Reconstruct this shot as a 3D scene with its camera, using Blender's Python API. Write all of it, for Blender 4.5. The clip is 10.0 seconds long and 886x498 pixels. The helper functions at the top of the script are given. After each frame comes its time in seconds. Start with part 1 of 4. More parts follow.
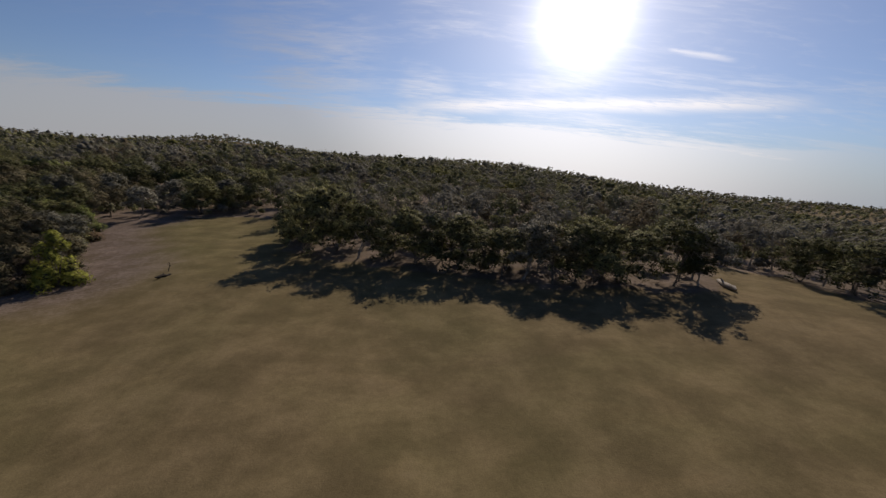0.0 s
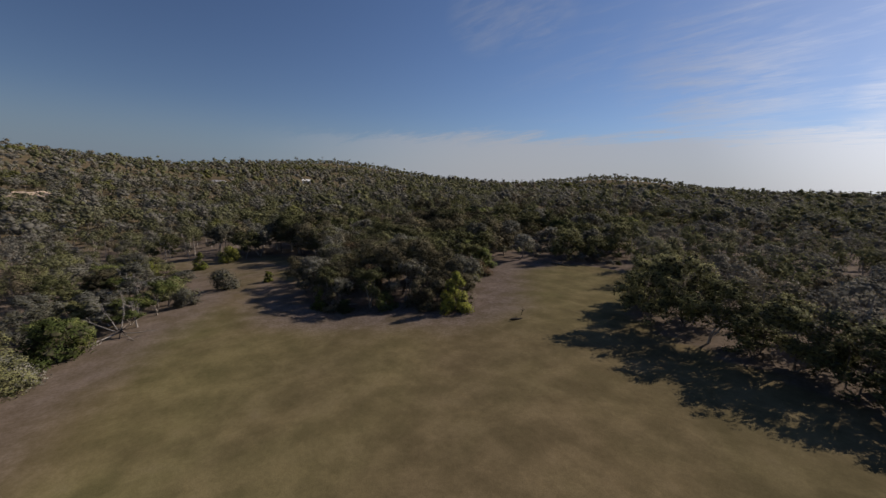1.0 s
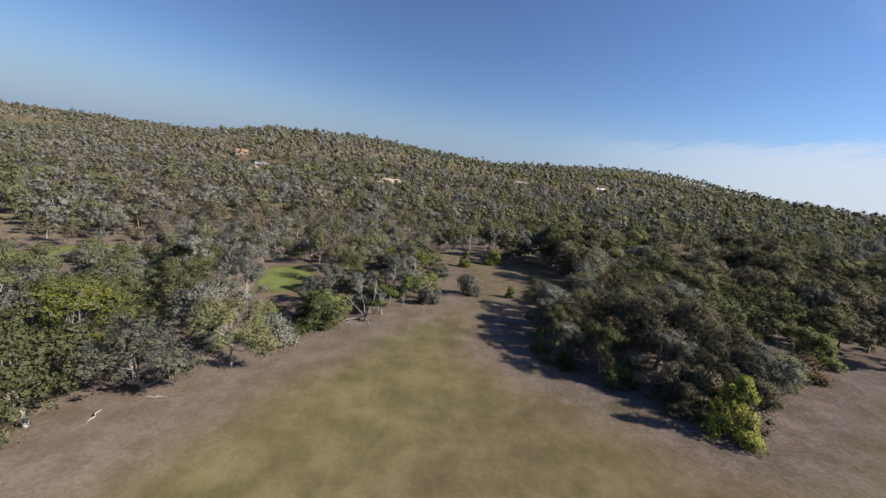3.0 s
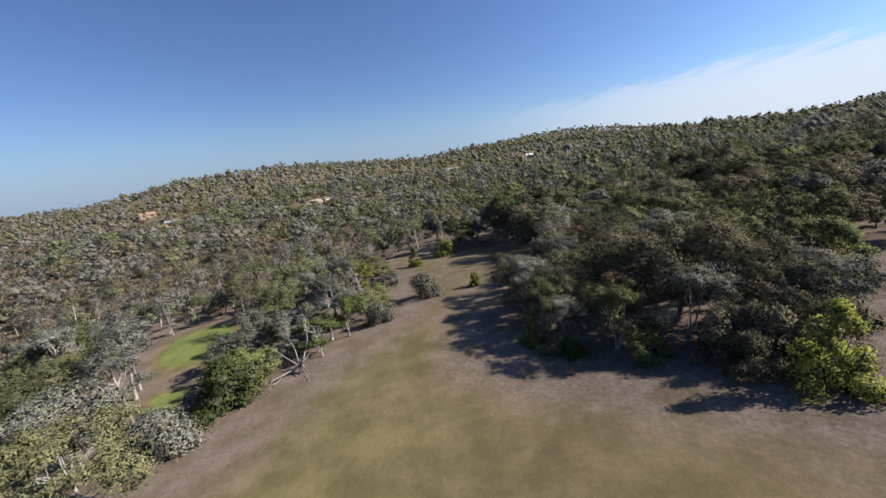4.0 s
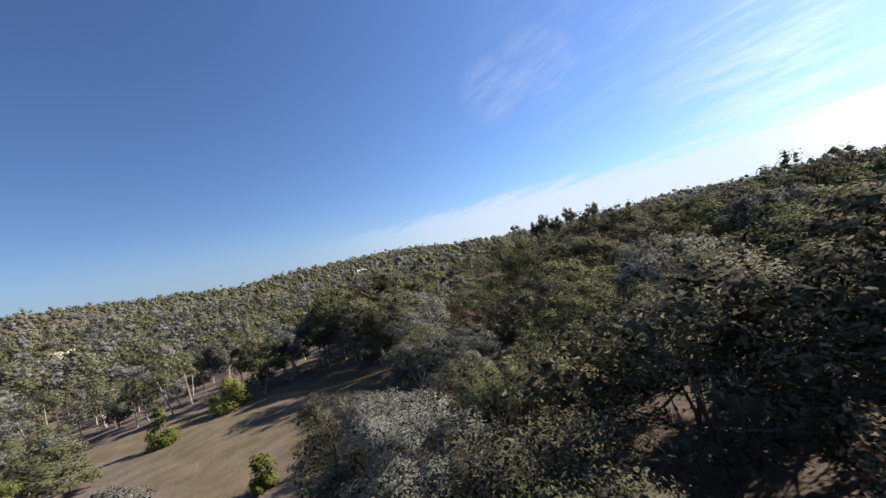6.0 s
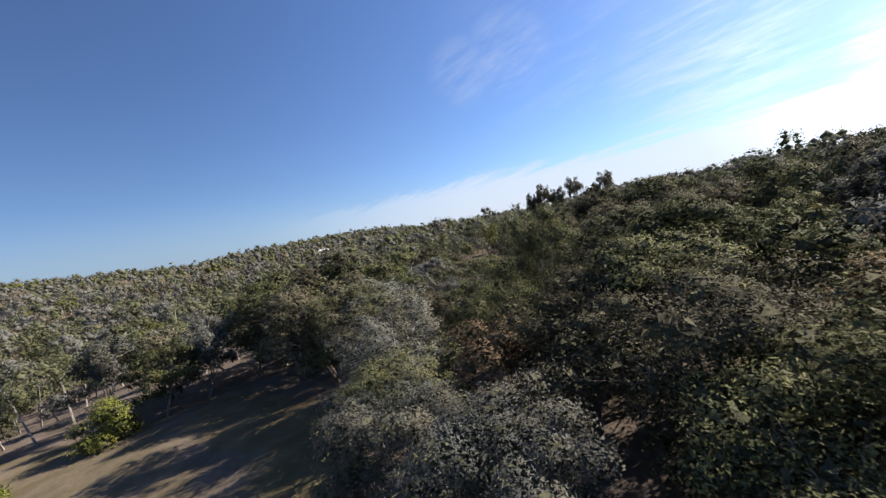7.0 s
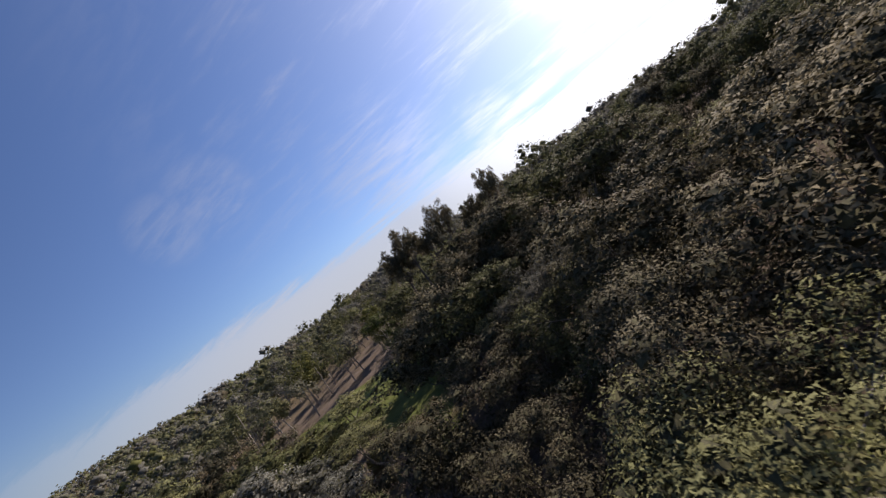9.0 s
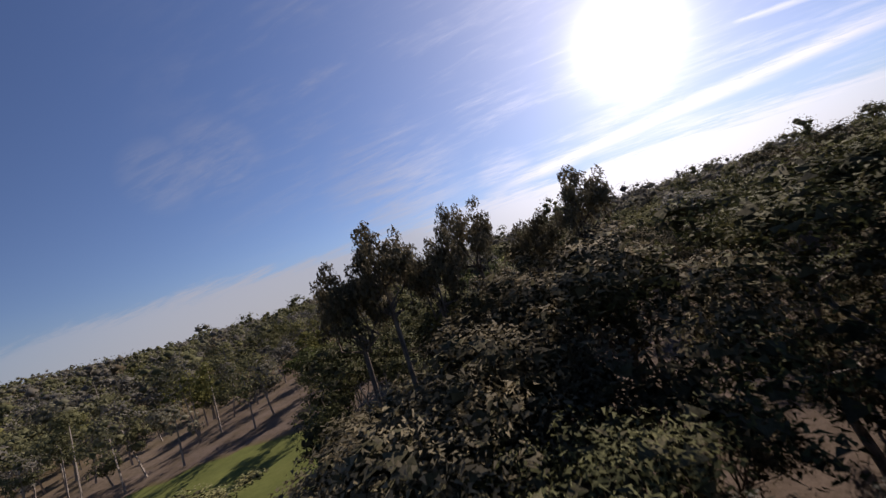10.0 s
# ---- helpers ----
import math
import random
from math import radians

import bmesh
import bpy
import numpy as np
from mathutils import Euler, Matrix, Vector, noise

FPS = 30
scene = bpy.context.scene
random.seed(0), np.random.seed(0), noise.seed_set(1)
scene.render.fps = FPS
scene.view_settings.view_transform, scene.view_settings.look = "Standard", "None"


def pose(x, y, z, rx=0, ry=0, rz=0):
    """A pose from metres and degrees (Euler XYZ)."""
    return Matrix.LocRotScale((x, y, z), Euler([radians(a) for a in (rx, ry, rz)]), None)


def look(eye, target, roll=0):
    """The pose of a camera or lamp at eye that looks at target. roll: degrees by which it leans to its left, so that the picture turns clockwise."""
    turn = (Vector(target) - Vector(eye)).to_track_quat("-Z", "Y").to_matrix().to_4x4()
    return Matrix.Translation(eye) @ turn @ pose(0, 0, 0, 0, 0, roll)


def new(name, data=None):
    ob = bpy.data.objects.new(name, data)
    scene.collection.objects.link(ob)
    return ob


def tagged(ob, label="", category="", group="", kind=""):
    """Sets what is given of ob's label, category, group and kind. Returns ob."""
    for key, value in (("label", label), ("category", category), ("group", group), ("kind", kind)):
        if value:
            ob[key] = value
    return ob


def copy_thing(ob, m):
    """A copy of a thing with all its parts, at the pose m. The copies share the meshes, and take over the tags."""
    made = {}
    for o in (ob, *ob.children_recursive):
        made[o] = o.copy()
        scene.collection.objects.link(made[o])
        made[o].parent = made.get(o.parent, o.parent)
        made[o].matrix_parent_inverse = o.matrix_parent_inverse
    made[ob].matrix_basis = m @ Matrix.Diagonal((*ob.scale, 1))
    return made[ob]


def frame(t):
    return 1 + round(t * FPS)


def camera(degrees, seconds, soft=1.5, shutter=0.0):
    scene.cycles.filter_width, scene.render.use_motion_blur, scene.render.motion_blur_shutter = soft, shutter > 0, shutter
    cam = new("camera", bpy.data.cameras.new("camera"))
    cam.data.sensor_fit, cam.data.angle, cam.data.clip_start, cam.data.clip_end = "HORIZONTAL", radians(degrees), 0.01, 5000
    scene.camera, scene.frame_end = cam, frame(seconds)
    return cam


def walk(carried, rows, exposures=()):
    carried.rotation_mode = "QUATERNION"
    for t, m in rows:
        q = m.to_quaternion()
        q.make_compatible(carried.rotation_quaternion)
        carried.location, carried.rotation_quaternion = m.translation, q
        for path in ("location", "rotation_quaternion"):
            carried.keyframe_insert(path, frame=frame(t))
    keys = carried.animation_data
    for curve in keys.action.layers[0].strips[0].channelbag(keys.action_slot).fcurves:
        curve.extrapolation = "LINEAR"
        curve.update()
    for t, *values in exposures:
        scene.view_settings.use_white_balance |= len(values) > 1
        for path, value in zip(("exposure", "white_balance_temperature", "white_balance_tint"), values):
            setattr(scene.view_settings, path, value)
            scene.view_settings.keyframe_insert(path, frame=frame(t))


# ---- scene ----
LENS = 95.0
cam = camera(LENS, 10.0, soft=1.4, shutter=0.06)
# seconds, eye x y z, yaw to the left of +y, pitch up, roll
ROWS = [
    (0.0, 0.00, 0.00, 12.97, 0.12, -10.74, 4.32),
    (0.5, 2.13, -0.07, 14.83, 26.62, -10.07, 1.93),
    (1.0, 2.42, 1.90, 16.05, 50.62, -9.24, 3.30),
    (1.5, 2.26, 3.44, 17.57, 72.63, -9.56, 4.58),
    (2.0, 1.00, 5.31, 18.47, 84.70, -10.86, 5.57),
    (2.2, 0.28, 5.87, 18.70, 86.17, -11.08, 7.33),
    (3.3, -8.81, 11.26, 17.13, 91.01, -12.74, 7.15),
    (3.5, -10.96, 11.41, 16.39, 89.04, -12.91, 3.51),
    (4.0, -17.02, 12.16, 14.64, 83.17, -12.22, -6.82),
    (4.5, -22.46, 12.37, 12.46, 74.89, -10.87, -12.60),
    (5.0, -28.84, 13.71, 10.38, 67.10, -5.71, -13.79),
    (5.5, -36.78, 17.36, 8.99, 60.99, 0.33, -13.36),
    (5.7, -39.92, 18.88, 8.52, 59.64, 1.62, -11.65),
    (6.8, -54.41, 25.54, 7.36, 53.77, -1.14, -11.37),
    (7.0, -56.60, 27.11, 7.53, 53.80, -2.18, -9.70),
    (7.5, -62.72, 30.94, 7.52, 56.65, -1.99, -0.68),
    (8.0, -68.70, 34.21, 7.57, 48.56, -1.94, -9.16),
    (8.5, -74.26, 38.40, 7.88, 35.53, 0.72, -21.61),
    (9.0, -79.70, 43.36, 8.87, 19.69, -0.68, -35.80),
    (9.5, -83.61, 49.68, 9.01, 14.04, -1.85, -32.93),
    (10.0, -86.06, 58.21, 9.60, 15.46, 2.90, -17.64),
]
EXPOSURES = [(0.0, -0.1, 7200, 16), (0.5, -0.27, 7050, 16), (1.0, -0.05, 6900, 15), (1.5, 0.4, 6700, 13), (2.0, 0.64, 6550, 12), (3.5, 0.95, 6350, 13), (4.5, 1.05, 6300, 13), (5.5, 1.08, 6300, 13),
             (8.0, 0.95, 6500, 15), (9.0, 0.5, 6700, 19), (9.5, 0.42, 6800, 21), (10.0, 0.13, 6900, 23)]
walk(cam, [(t, pose(x, y, z, 0, 0, yaw) @ pose(0, 0, 0, 90 + pitch, 0, 0) @ pose(0, 0, 0, 0, 0, roll))
           for t, x, y, z, yaw, pitch, roll in ROWS], EXPOSURES)

# ---------------------------------------------------------------- sky, sun
SUN_AZ, SUN_EL = 14.0, 36.0            # degrees to the right of +y, degrees up
SUN_DIR = Vector((math.sin(radians(SUN_AZ)) * math.cos(radians(SUN_EL)),
                  math.cos(radians(SUN_AZ)) * math.cos(radians(SUN_EL)), math.sin(radians(SUN_EL))))


def heading(yaw, el):
    """A unit vector from degrees left of +y and degrees up."""
    a, e = radians(yaw), radians(el)
    return Vector((-math.sin(a) * math.cos(e), math.cos(a) * math.cos(e), math.sin(e)))


class Nodes:
    """Short hand for building node trees."""

    def __init__(self, tree):
        self.tree = tree
        tree.nodes.clear()

    def add(self, kind):
        return self.tree.nodes.new(kind)

    def join(self, a, b):
        self.tree.links.new(a, b)

    def feed(self, socket, value):
        if isinstance(value, bpy.types.NodeSocket):
            self.join(value, socket)
        else:
            socket.default_value = value

    def math(self, op, a, b=0.0, c=0.0, clamp=False):
        n = self.add("ShaderNodeMath")
        n.operation, n.use_clamp = op, clamp
        for s, v in zip(n.inputs, (a, b, c)):
            self.feed(s, v)
        return n.outputs[0]

    def vmath(self, op, a, b=(0, 0, 0)):
        n = self.add("ShaderNodeVectorMath")
        n.operation = op
        self.feed(n.inputs[0], a)
        self.feed(n.inputs[1], b)
        return n.outputs["Value"] if op == "DOT_PRODUCT" else n.outputs["Vector"]

    def scale(self, vec, s):
        return self.vmath("MULTIPLY", vec, s)

    def noise(self, vec, scale, detail=4.0, rough=0.55, distortion=0.0):
        n = self.add("ShaderNodeTexNoise")
        if vec is not None:
            self.join(vec, n.inputs["Vector"])
        n.inputs["Scale"].default_value, n.inputs["Detail"].default_value = scale, detail
        n.inputs["Roughness"].default_value, n.inputs["Distortion"].default_value = rough, distortion
        return n.outputs["Fac"]

    def ramp(self, value, lo, hi, a=0.0, b=1.0):
        n = self.add("ShaderNodeMapRange")
        n.interpolation_type = "SMOOTHSTEP"
        self.feed(n.inputs["Value"], value)
        n.inputs["From Min"].default_value, n.inputs["From Max"].default_value = lo, hi
        n.inputs["To Min"].default_value, n.inputs["To Max"].default_value = a, b
        return n.outputs["Result"]

    def mix(self, fac, a, b, blend="MIX"):
        n = self.add("ShaderNodeMix")
        n.data_type, n.blend_type = "RGBA", blend
        self.feed(n.inputs["Factor"], fac)
        for s, v in ((n.inputs[6], a), (n.inputs[7], b)):
            self.feed(s, (*v, 1.0) if isinstance(v, tuple) and len(v) == 3 else v)
        return n.outputs[2]


# from and to (degrees left of +y, degrees up), width, strength
STREAKS = [((5, 8.4), (-38, 9.6), 0.024, 0.85), ((-25.5, 15.6), (-32, 14.3), 0.007, 0.5), ((-23, 5.8), (-40, 3.8), 0.012, 0.7)]


def build_world():
    world = bpy.data.worlds.new("sky")
    world.use_nodes = True
    scene.world = world
    n = Nodes(world.node_tree)
    sky = n.add("ShaderNodeTexSky")
    sky.sky_type, sky.sun_disc = "NISHITA", False
    sky.sun_elevation, sky.sun_rotation = radians(SUN_EL), radians(SUN_AZ)
    sky.altitude, sky.air_density, sky.dust_density, sky.ozone_density = 200, 1.0, 0.25, 3.0
    way = n.add("ShaderNodeTexCoord").outputs["Generated"]
    parts = n.add("ShaderNodeSeparateXYZ")
    n.join(way, parts.inputs[0])
    up = parts.outputs["Z"]
    # cirrus seen on a flat layer high up
    lift = n.math("ADD", n.math("MAXIMUM", up, 0.0), 0.12)
    flat = n.add("ShaderNodeCombineXYZ")
    n.join(n.math("DIVIDE", parts.outputs["X"], lift), flat.inputs[0])
    n.join(n.math("DIVIDE", parts.outputs["Y"], lift), flat.inputs[1])
    layer = n.add("ShaderNodeMapping")
    n.join(flat.outputs[0], layer.inputs["Vector"])
    layer.inputs["Rotation"].default_value = (0, 0, radians(35))
    layer.inputs["Scale"].default_value = (0.55, 1.6, 1.0)
    wisps = n.noise(layer.outputs[0], 1.6, 7.0, 0.62, 0.6)
    fine = n.noise(layer.outputs[0], 9.0, 5.0, 0.6, 0.8)
    veil = n.math("ADD", n.math("MULTIPLY", wisps, 0.72), n.math("MULTIPLY", fine, 0.28))
    near_sun = n.vmath("DOT_PRODUCT", way, tuple(heading(-15.5, 19.5)))
    cover = n.math("MULTIPLY", n.ramp(veil, 0.46, 0.78), n.ramp(near_sun, 0.45, 0.98, 0.0, 0.5))
    # single wisps
    for yaw, el, size, strength in ((19, 13, 0.980, 0.5), (40.5, 21.5, 0.994, 0.32), (47, 20.5, 0.996, 0.25), (4, 9.5, 0.996, 0.6), (-14, 9, 0.985, 0.5)):
        spot = n.ramp(n.vmath("DOT_PRODUCT", way, tuple(heading(yaw, el))), size, 1.0)
        patch = n.math("MULTIPLY", spot, n.ramp(veil, 0.38, 0.68, 0.0, strength))
        cover = n.math("MAXIMUM", cover, patch)
    # long thin streaks
    for a, b, width, strength in STREAKS:
        p, q = heading(*a), heading(*b)
        off = n.math("ABSOLUTE", n.math("ADD", n.vmath("DOT_PRODUCT", way, tuple(p.cross(q).normalized())), n.math("MULTIPLY", n.math("SUBTRACT", veil, 0.5), 0.03)))
        run = n.ramp(n.vmath("DOT_PRODUCT", way, tuple((p + q).normalized())), math.cos(p.angle(q) * 0.62), math.cos(p.angle(q) * 0.3))
        cover = n.math("MAXIMUM", cover, n.math("MULTIPLY", n.math("MULTIPLY", run, n.ramp(off, width, 0.0)), n.ramp(fine, 0.2, 0.6, 0.4 * strength, strength)))
    # long bank low down, from its tip towards the sun
    side = n.vmath("DOT_PRODUCT", way, tuple(heading(10, 0)))
    edge = n.math("ADD", n.math("MULTIPLY", side, 0.06), n.math("MULTIPLY", veil, 0.13))
    low = n.ramp(n.math("SUBTRACT", n.math("ADD", edge, 0.015), up), 0.0, 0.036)
    bank = n.math("MULTIPLY", low, n.ramp(side, 0.34, 0.9, 0.0, 0.7))
    cover = n.math("MAXIMUM", cover, bank, clamp=True)
    glow = n.math("ADD", n.math("MULTIPLY", n.math("POWER", n.math("MAXIMUM", near_sun, 0.0), 330.0), 4.0),
                  n.math("ADD", n.math("MULTIPLY", n.math("POWER", n.math("MAXIMUM", near_sun, 0.0), 45.0), 0.7), n.math("MULTIPLY", n.math("POWER", n.math("MAXIMUM", near_sun, 0.0), 9.0), 0.5)))
    lit = n.math("ADD", n.math("MULTIPLY", n.ramp(near_sun, 0.78, 1.0), 8.6), 6.9)
    white = n.add("ShaderNodeCombineColor")
    for k, f in zip(white.inputs, (0.94, 0.985, 1.06)):
        n.join(n.math("MULTIPLY", lit, f), k)
    tint = n.mix(1.0, sky.outputs[0], (0.84, 0.97, 1.2), "MULTIPLY")
    tint = n.mix(n.ramp(up, 0.16, -0.02, 0.0, 0.8), tint, (3.3, 4.7, 6.6))
    dim = n.add("ShaderNodeCombineColor")
    for k in dim.inputs:
        n.join(n.ramp(near_sun, -0.5, 0.9, 0.72, 1.12), k)
    tint = n.mix(1.0, tint, dim.outputs[0], "MULTIPLY")
    clear = n.mix(cover, tint, white.outputs[0])
    halo = n.add("ShaderNodeCombineColor")
    for k, f in zip(halo.inputs, (6.0, 6.0, 5.9)):
        n.join(n.math("MULTIPLY", glow, f), k)
    total = n.mix(1.0, clear, halo.outputs[0], "ADD")
    back = n.add("ShaderNodeBackground")
    back.inputs["Strength"].default_value = SKY_STRENGTH
    n.join(total, back.inputs["Color"])
    n.join(back.outputs[0], n.add("ShaderNodeOutputWorld").inputs["Surface"])


SKY_STRENGTH = 0.061
build_world()
sun = new("sun", bpy.data.lights.new("sun", "SUN"))
sun.data.energy, sun.data.angle, sun.data.color = 5.0, radians(0.55), (1.0, 0.92, 0.80)
sun.matrix_basis = look((0, 0, 200), Vector((0, 0, 200)) - SUN_DIR)


# ---------------------------------------------------------------- materials
def material(name):
    m = bpy.data.materials.new(name)
    m.use_nodes = True
    return m, Nodes(m.node_tree)


def finish(n, shader):
    n.join(shader, n.add("ShaderNodeOutputMaterial").inputs["Surface"])


def leaf_material(name, dark, light, rough=0.75, through_light=0.24, spread=0.7):
    m, n = material(name)
    geo = n.add("ShaderNodeNewGeometry")
    ob = n.add("ShaderNodeObjectInfo")
    place = n.add("ShaderNodeTexCoord").outputs["Object"]
    tone = n.math("ADD", n.math("MULTIPLY", geo.outputs["Random Per Island"], 0.2), n.math("MULTIPLY", n.noise(place, 1.1, 3.0), 0.8))
    tone = n.math("ADD", tone, n.math("MULTIPLY", n.math("SUBTRACT", ob.outputs["Random"], 0.5), spread))
    colour = n.mix(n.ramp(tone, 0.15, 1.0), dark, light)
    warm = n.mix(n.ramp(n.noise(place, 0.35, 2.0), 0.5, 0.75, 0.0, 0.35), colour, (light[0] * 1.15, light[1] * 0.92, light[2] * 0.7))
    b = n.add("ShaderNodeBsdfPrincipled")
    n.join(warm, b.inputs["Base Color"])
    b.inputs["Roughness"].default_value = rough
    b.inputs["Specular IOR Level"].default_value = 0.05
    t = n.add("ShaderNodeBsdfTranslucent")
    n.join(warm, t.inputs["Color"])
    s = n.add("ShaderNodeMixShader")
    s.inputs[0].default_value = through_light
    n.join(b.outputs[0], s.inputs[1])
    n.join(t.outputs[0], s.inputs[2])
    finish(n, s.outputs[0])
    return m


LEAF = {
    "olive": leaf_material("leaf_olive", (0.070, 0.078, 0.034), (0.215, 0.216, 0.102)),
    "grey": leaf_material("leaf_grey", (0.098, 0.101, 0.085), (0.29, 0.288, 0.245)),
    "dull": leaf_material("leaf_dull", (0.074, 0.068, 0.044), (0.205, 0.182, 0.118)),
    "green": leaf_material("leaf_green", (0.06, 0.080, 0.026), (0.20, 0.230, 0.080)),
    "yellow": leaf_material("leaf_yellow", (0.085, 0.102, 0.020), (0.25, 0.265, 0.060)),
    "brown": leaf_material("leaf_brown", (0.09, 0.062, 0.040), (0.26, 0.185, 0.11)),
    "plum": leaf_material("leaf_plum", (0.026, 0.02, 0.02), (0.075, 0.055, 0.055)),
}


def bark_material(name, dark, light):
    m, n = material(name)
    place = n.add("ShaderNodeTexCoord").outputs["Object"]
    stretch = n.scale(place, (3.0, 3.0, 0.7))
    grain = n.noise(stretch, 3.0, 6.0, 0.65)
    colour = n.mix(n.ramp(grain, 0.3, 0.7), dark, light)
    b = n.add("ShaderNodeBsdfPrincipled")
    n.join(colour, b.inputs["Base Color"])
    b.inputs["Roughness"].default_value = 0.9
    b.inputs["Specular IOR Level"].default_value = 0.05
    bump = n.add("ShaderNodeBump")
    bump.inputs["Strength"].default_value = 0.5
    bump.inputs["Distance"].default_value = 0.03
    n.join(grain, bump.inputs["Height"])
    n.join(bump.outputs[0], b.inputs["Normal"])
    finish(n, b.outputs[0])
    return m


BARK_PALE = bark_material("bark_pale", (0.15, 0.132, 0.115), (0.40, 0.365, 0.325))
BARK_DARK = bark_material("bark_dark", (0.06, 0.05, 0.045), (0.20, 0.17, 0.14))
# shade inside the crowns, put into the colour of inner leaves and twigs
INNER_SHADE = bark_material("inner_leaves_painted_shade", (0.045, 0.045, 0.026), (0.10, 0.096, 0.058))
DEADWOOD = bark_material("deadwood", (0.16, 0.148, 0.135), (0.37, 0.345, 0.315))


def ground_material():
    m, n = material("ground_cover")
    place = n.add("ShaderNodeTexCoord").outputs["Object"]
    bare_node, lush_node = n.add("ShaderNodeAttribute"), n.add("ShaderNodeAttribute")
    bare_node.attribute_name, lush_node.attribute_name = "bare", "lush"
    bare, lush = bare_node.outputs["Fac"], lush_node.outputs["Fac"]
    wide = n.noise(place, 0.045, 5.0, 0.6, 0.4)
    middle = n.noise(place, 0.35, 5.0, 0.6)
    fine = n.noise(place, 3.2, 4.0, 0.7)
    speck = n.noise(place, 14.0, 2.0, 0.6)
    dry = n.mix(n.ramp(middle, 0.35, 0.68), (0.115, 0.090, 0.050), (0.175, 0.136, 0.078))
    green = n.mix(n.ramp(middle, 0.3, 0.7), (0.096, 0.089, 0.040), (0.150, 0.134, 0.062))
    grass = n.mix(n.math("ADD", n.ramp(wide, 0.4, 0.66, 0.0, 0.5), lush, clamp=True), dry, green)
    grass = n.mix(n.ramp(lush, 0.72, 0.95), grass, n.mix(n.ramp(middle, 0.3, 0.7), (0.105, 0.125, 0.040), (0.150, 0.172, 0.055)))
    earth = n.mix(n.ramp(n.math("ADD", n.math("MULTIPLY", fine, 0.4), n.math("MULTIPLY", middle, 0.6)), 0.32, 0.68), (0.106, 0.083, 0.068), (0.166, 0.134, 0.113))
    mulch_node = n.add("ShaderNodeAttribute")
    mulch_node.attribute_name = "mulch"
    crumbs = n.mix(n.ramp(n.math("ADD", n.math("MULTIPLY", fine, 0.5), n.math("MULTIPLY", middle, 0.5)), 0.32, 0.68), (0.078, 0.060, 0.053), (0.180, 0.146, 0.130))
    earth = n.mix(n.math("MULTIPLY", mulch_node.outputs["Fac"], n.ramp(middle, 0.2, 0.5, 0.5, 1.0)), earth, crumbs)
    cover = n.math("ADD", bare, n.math("MULTIPLY", n.math("SUBTRACT", middle, 0.5), 0.9))
    cover = n.math("ADD", cover, n.math("MULTIPLY", n.math("SUBTRACT", fine, 0.5), 0.3))
    colour = n.mix(n.ramp(cover, 0.05, 1.0), grass, earth)
    tuft = n.mix(n.ramp(n.math("ADD", n.math("MULTIPLY", fine, 0.5), n.math("MULTIPLY", speck, 0.5)), 0.36, 0.62), (0.62, 0.60, 0.57), (1.14, 1.13, 1.10))
    mul = n.mix(0.36, colour, tuft, "MULTIPLY")
    worn = n.noise(n.scale(place, (1.0, 2.6, 1.0)), 0.16, 4.0, 0.6, 1.2)
    mul = n.mix(n.ramp(worn, 0.4, 0.75, 0.0, 0.3), mul, n.mix(1.0, mul, (0.72, 0.70, 0.64), "MULTIPLY"))
    mul = n.mix(n.ramp(worn, 0.5, 0.25, 0.0, 0.25), mul, n.mix(1.0, mul, (1.3, 1.22, 1.15), "MULTIPLY"))
    b = n.add("ShaderNodeBsdfPrincipled")
    n.join(mul, b.inputs["Base Color"])
    b.inputs["Roughness"].default_value = 0.95
    b.inputs["Diffuse Roughness"].default_value = 0.18
    b.inputs["Specular IOR Level"].default_value = 0.03
    bump = n.add("ShaderNodeBump")
    bump.inputs["Strength"].default_value, bump.inputs["Distance"].default_value = 0.22, 0.05
    n.join(n.math("ADD", fine, speck), bump.inputs["Height"])
    n.join(bump.outputs[0], b.inputs["Normal"])
    finish(n, b.outputs[0])
    return m


GROUND = ground_material()

# ---------------------------------------------------------------- the lie of the land
CENTRE = np.array((-35.0, 25.0))
# degrees left of +y, distance and height of the ridge
RIDGE = np.array([(-180, 750, 28), (-90, 750, 20), (-50, 640, -22), (-30, 700, 3), (-18, 780, 17), (0, 840, 27), (15, 840, 25), (30, 880, 25),
                  (45, 840, 17), (60, 800, 23), (72, 800, 32), (85, 720, 18), (95, 690, 24), (106, 640, 31), (116, 650, 22), (126, 640, 0), (138, 600, -20), (180, 750, 28)], float)


def smooth(v, lo, hi):
    v = np.clip((v - lo) / (hi - lo), 0, 1)
    return v * v * (3 - 2 * v)


def waves(x, y):
    """Gentle unevenness, metres."""
    return (0.25 * np.sin(x * 0.11 + 1.3) * np.sin(y * 0.13 + 0.4) + 0.12 * np.sin(x * 0.31 + y * 0.23) + 0.06 * np.sin(x * 0.83 - y * 0.71 + 2.0))


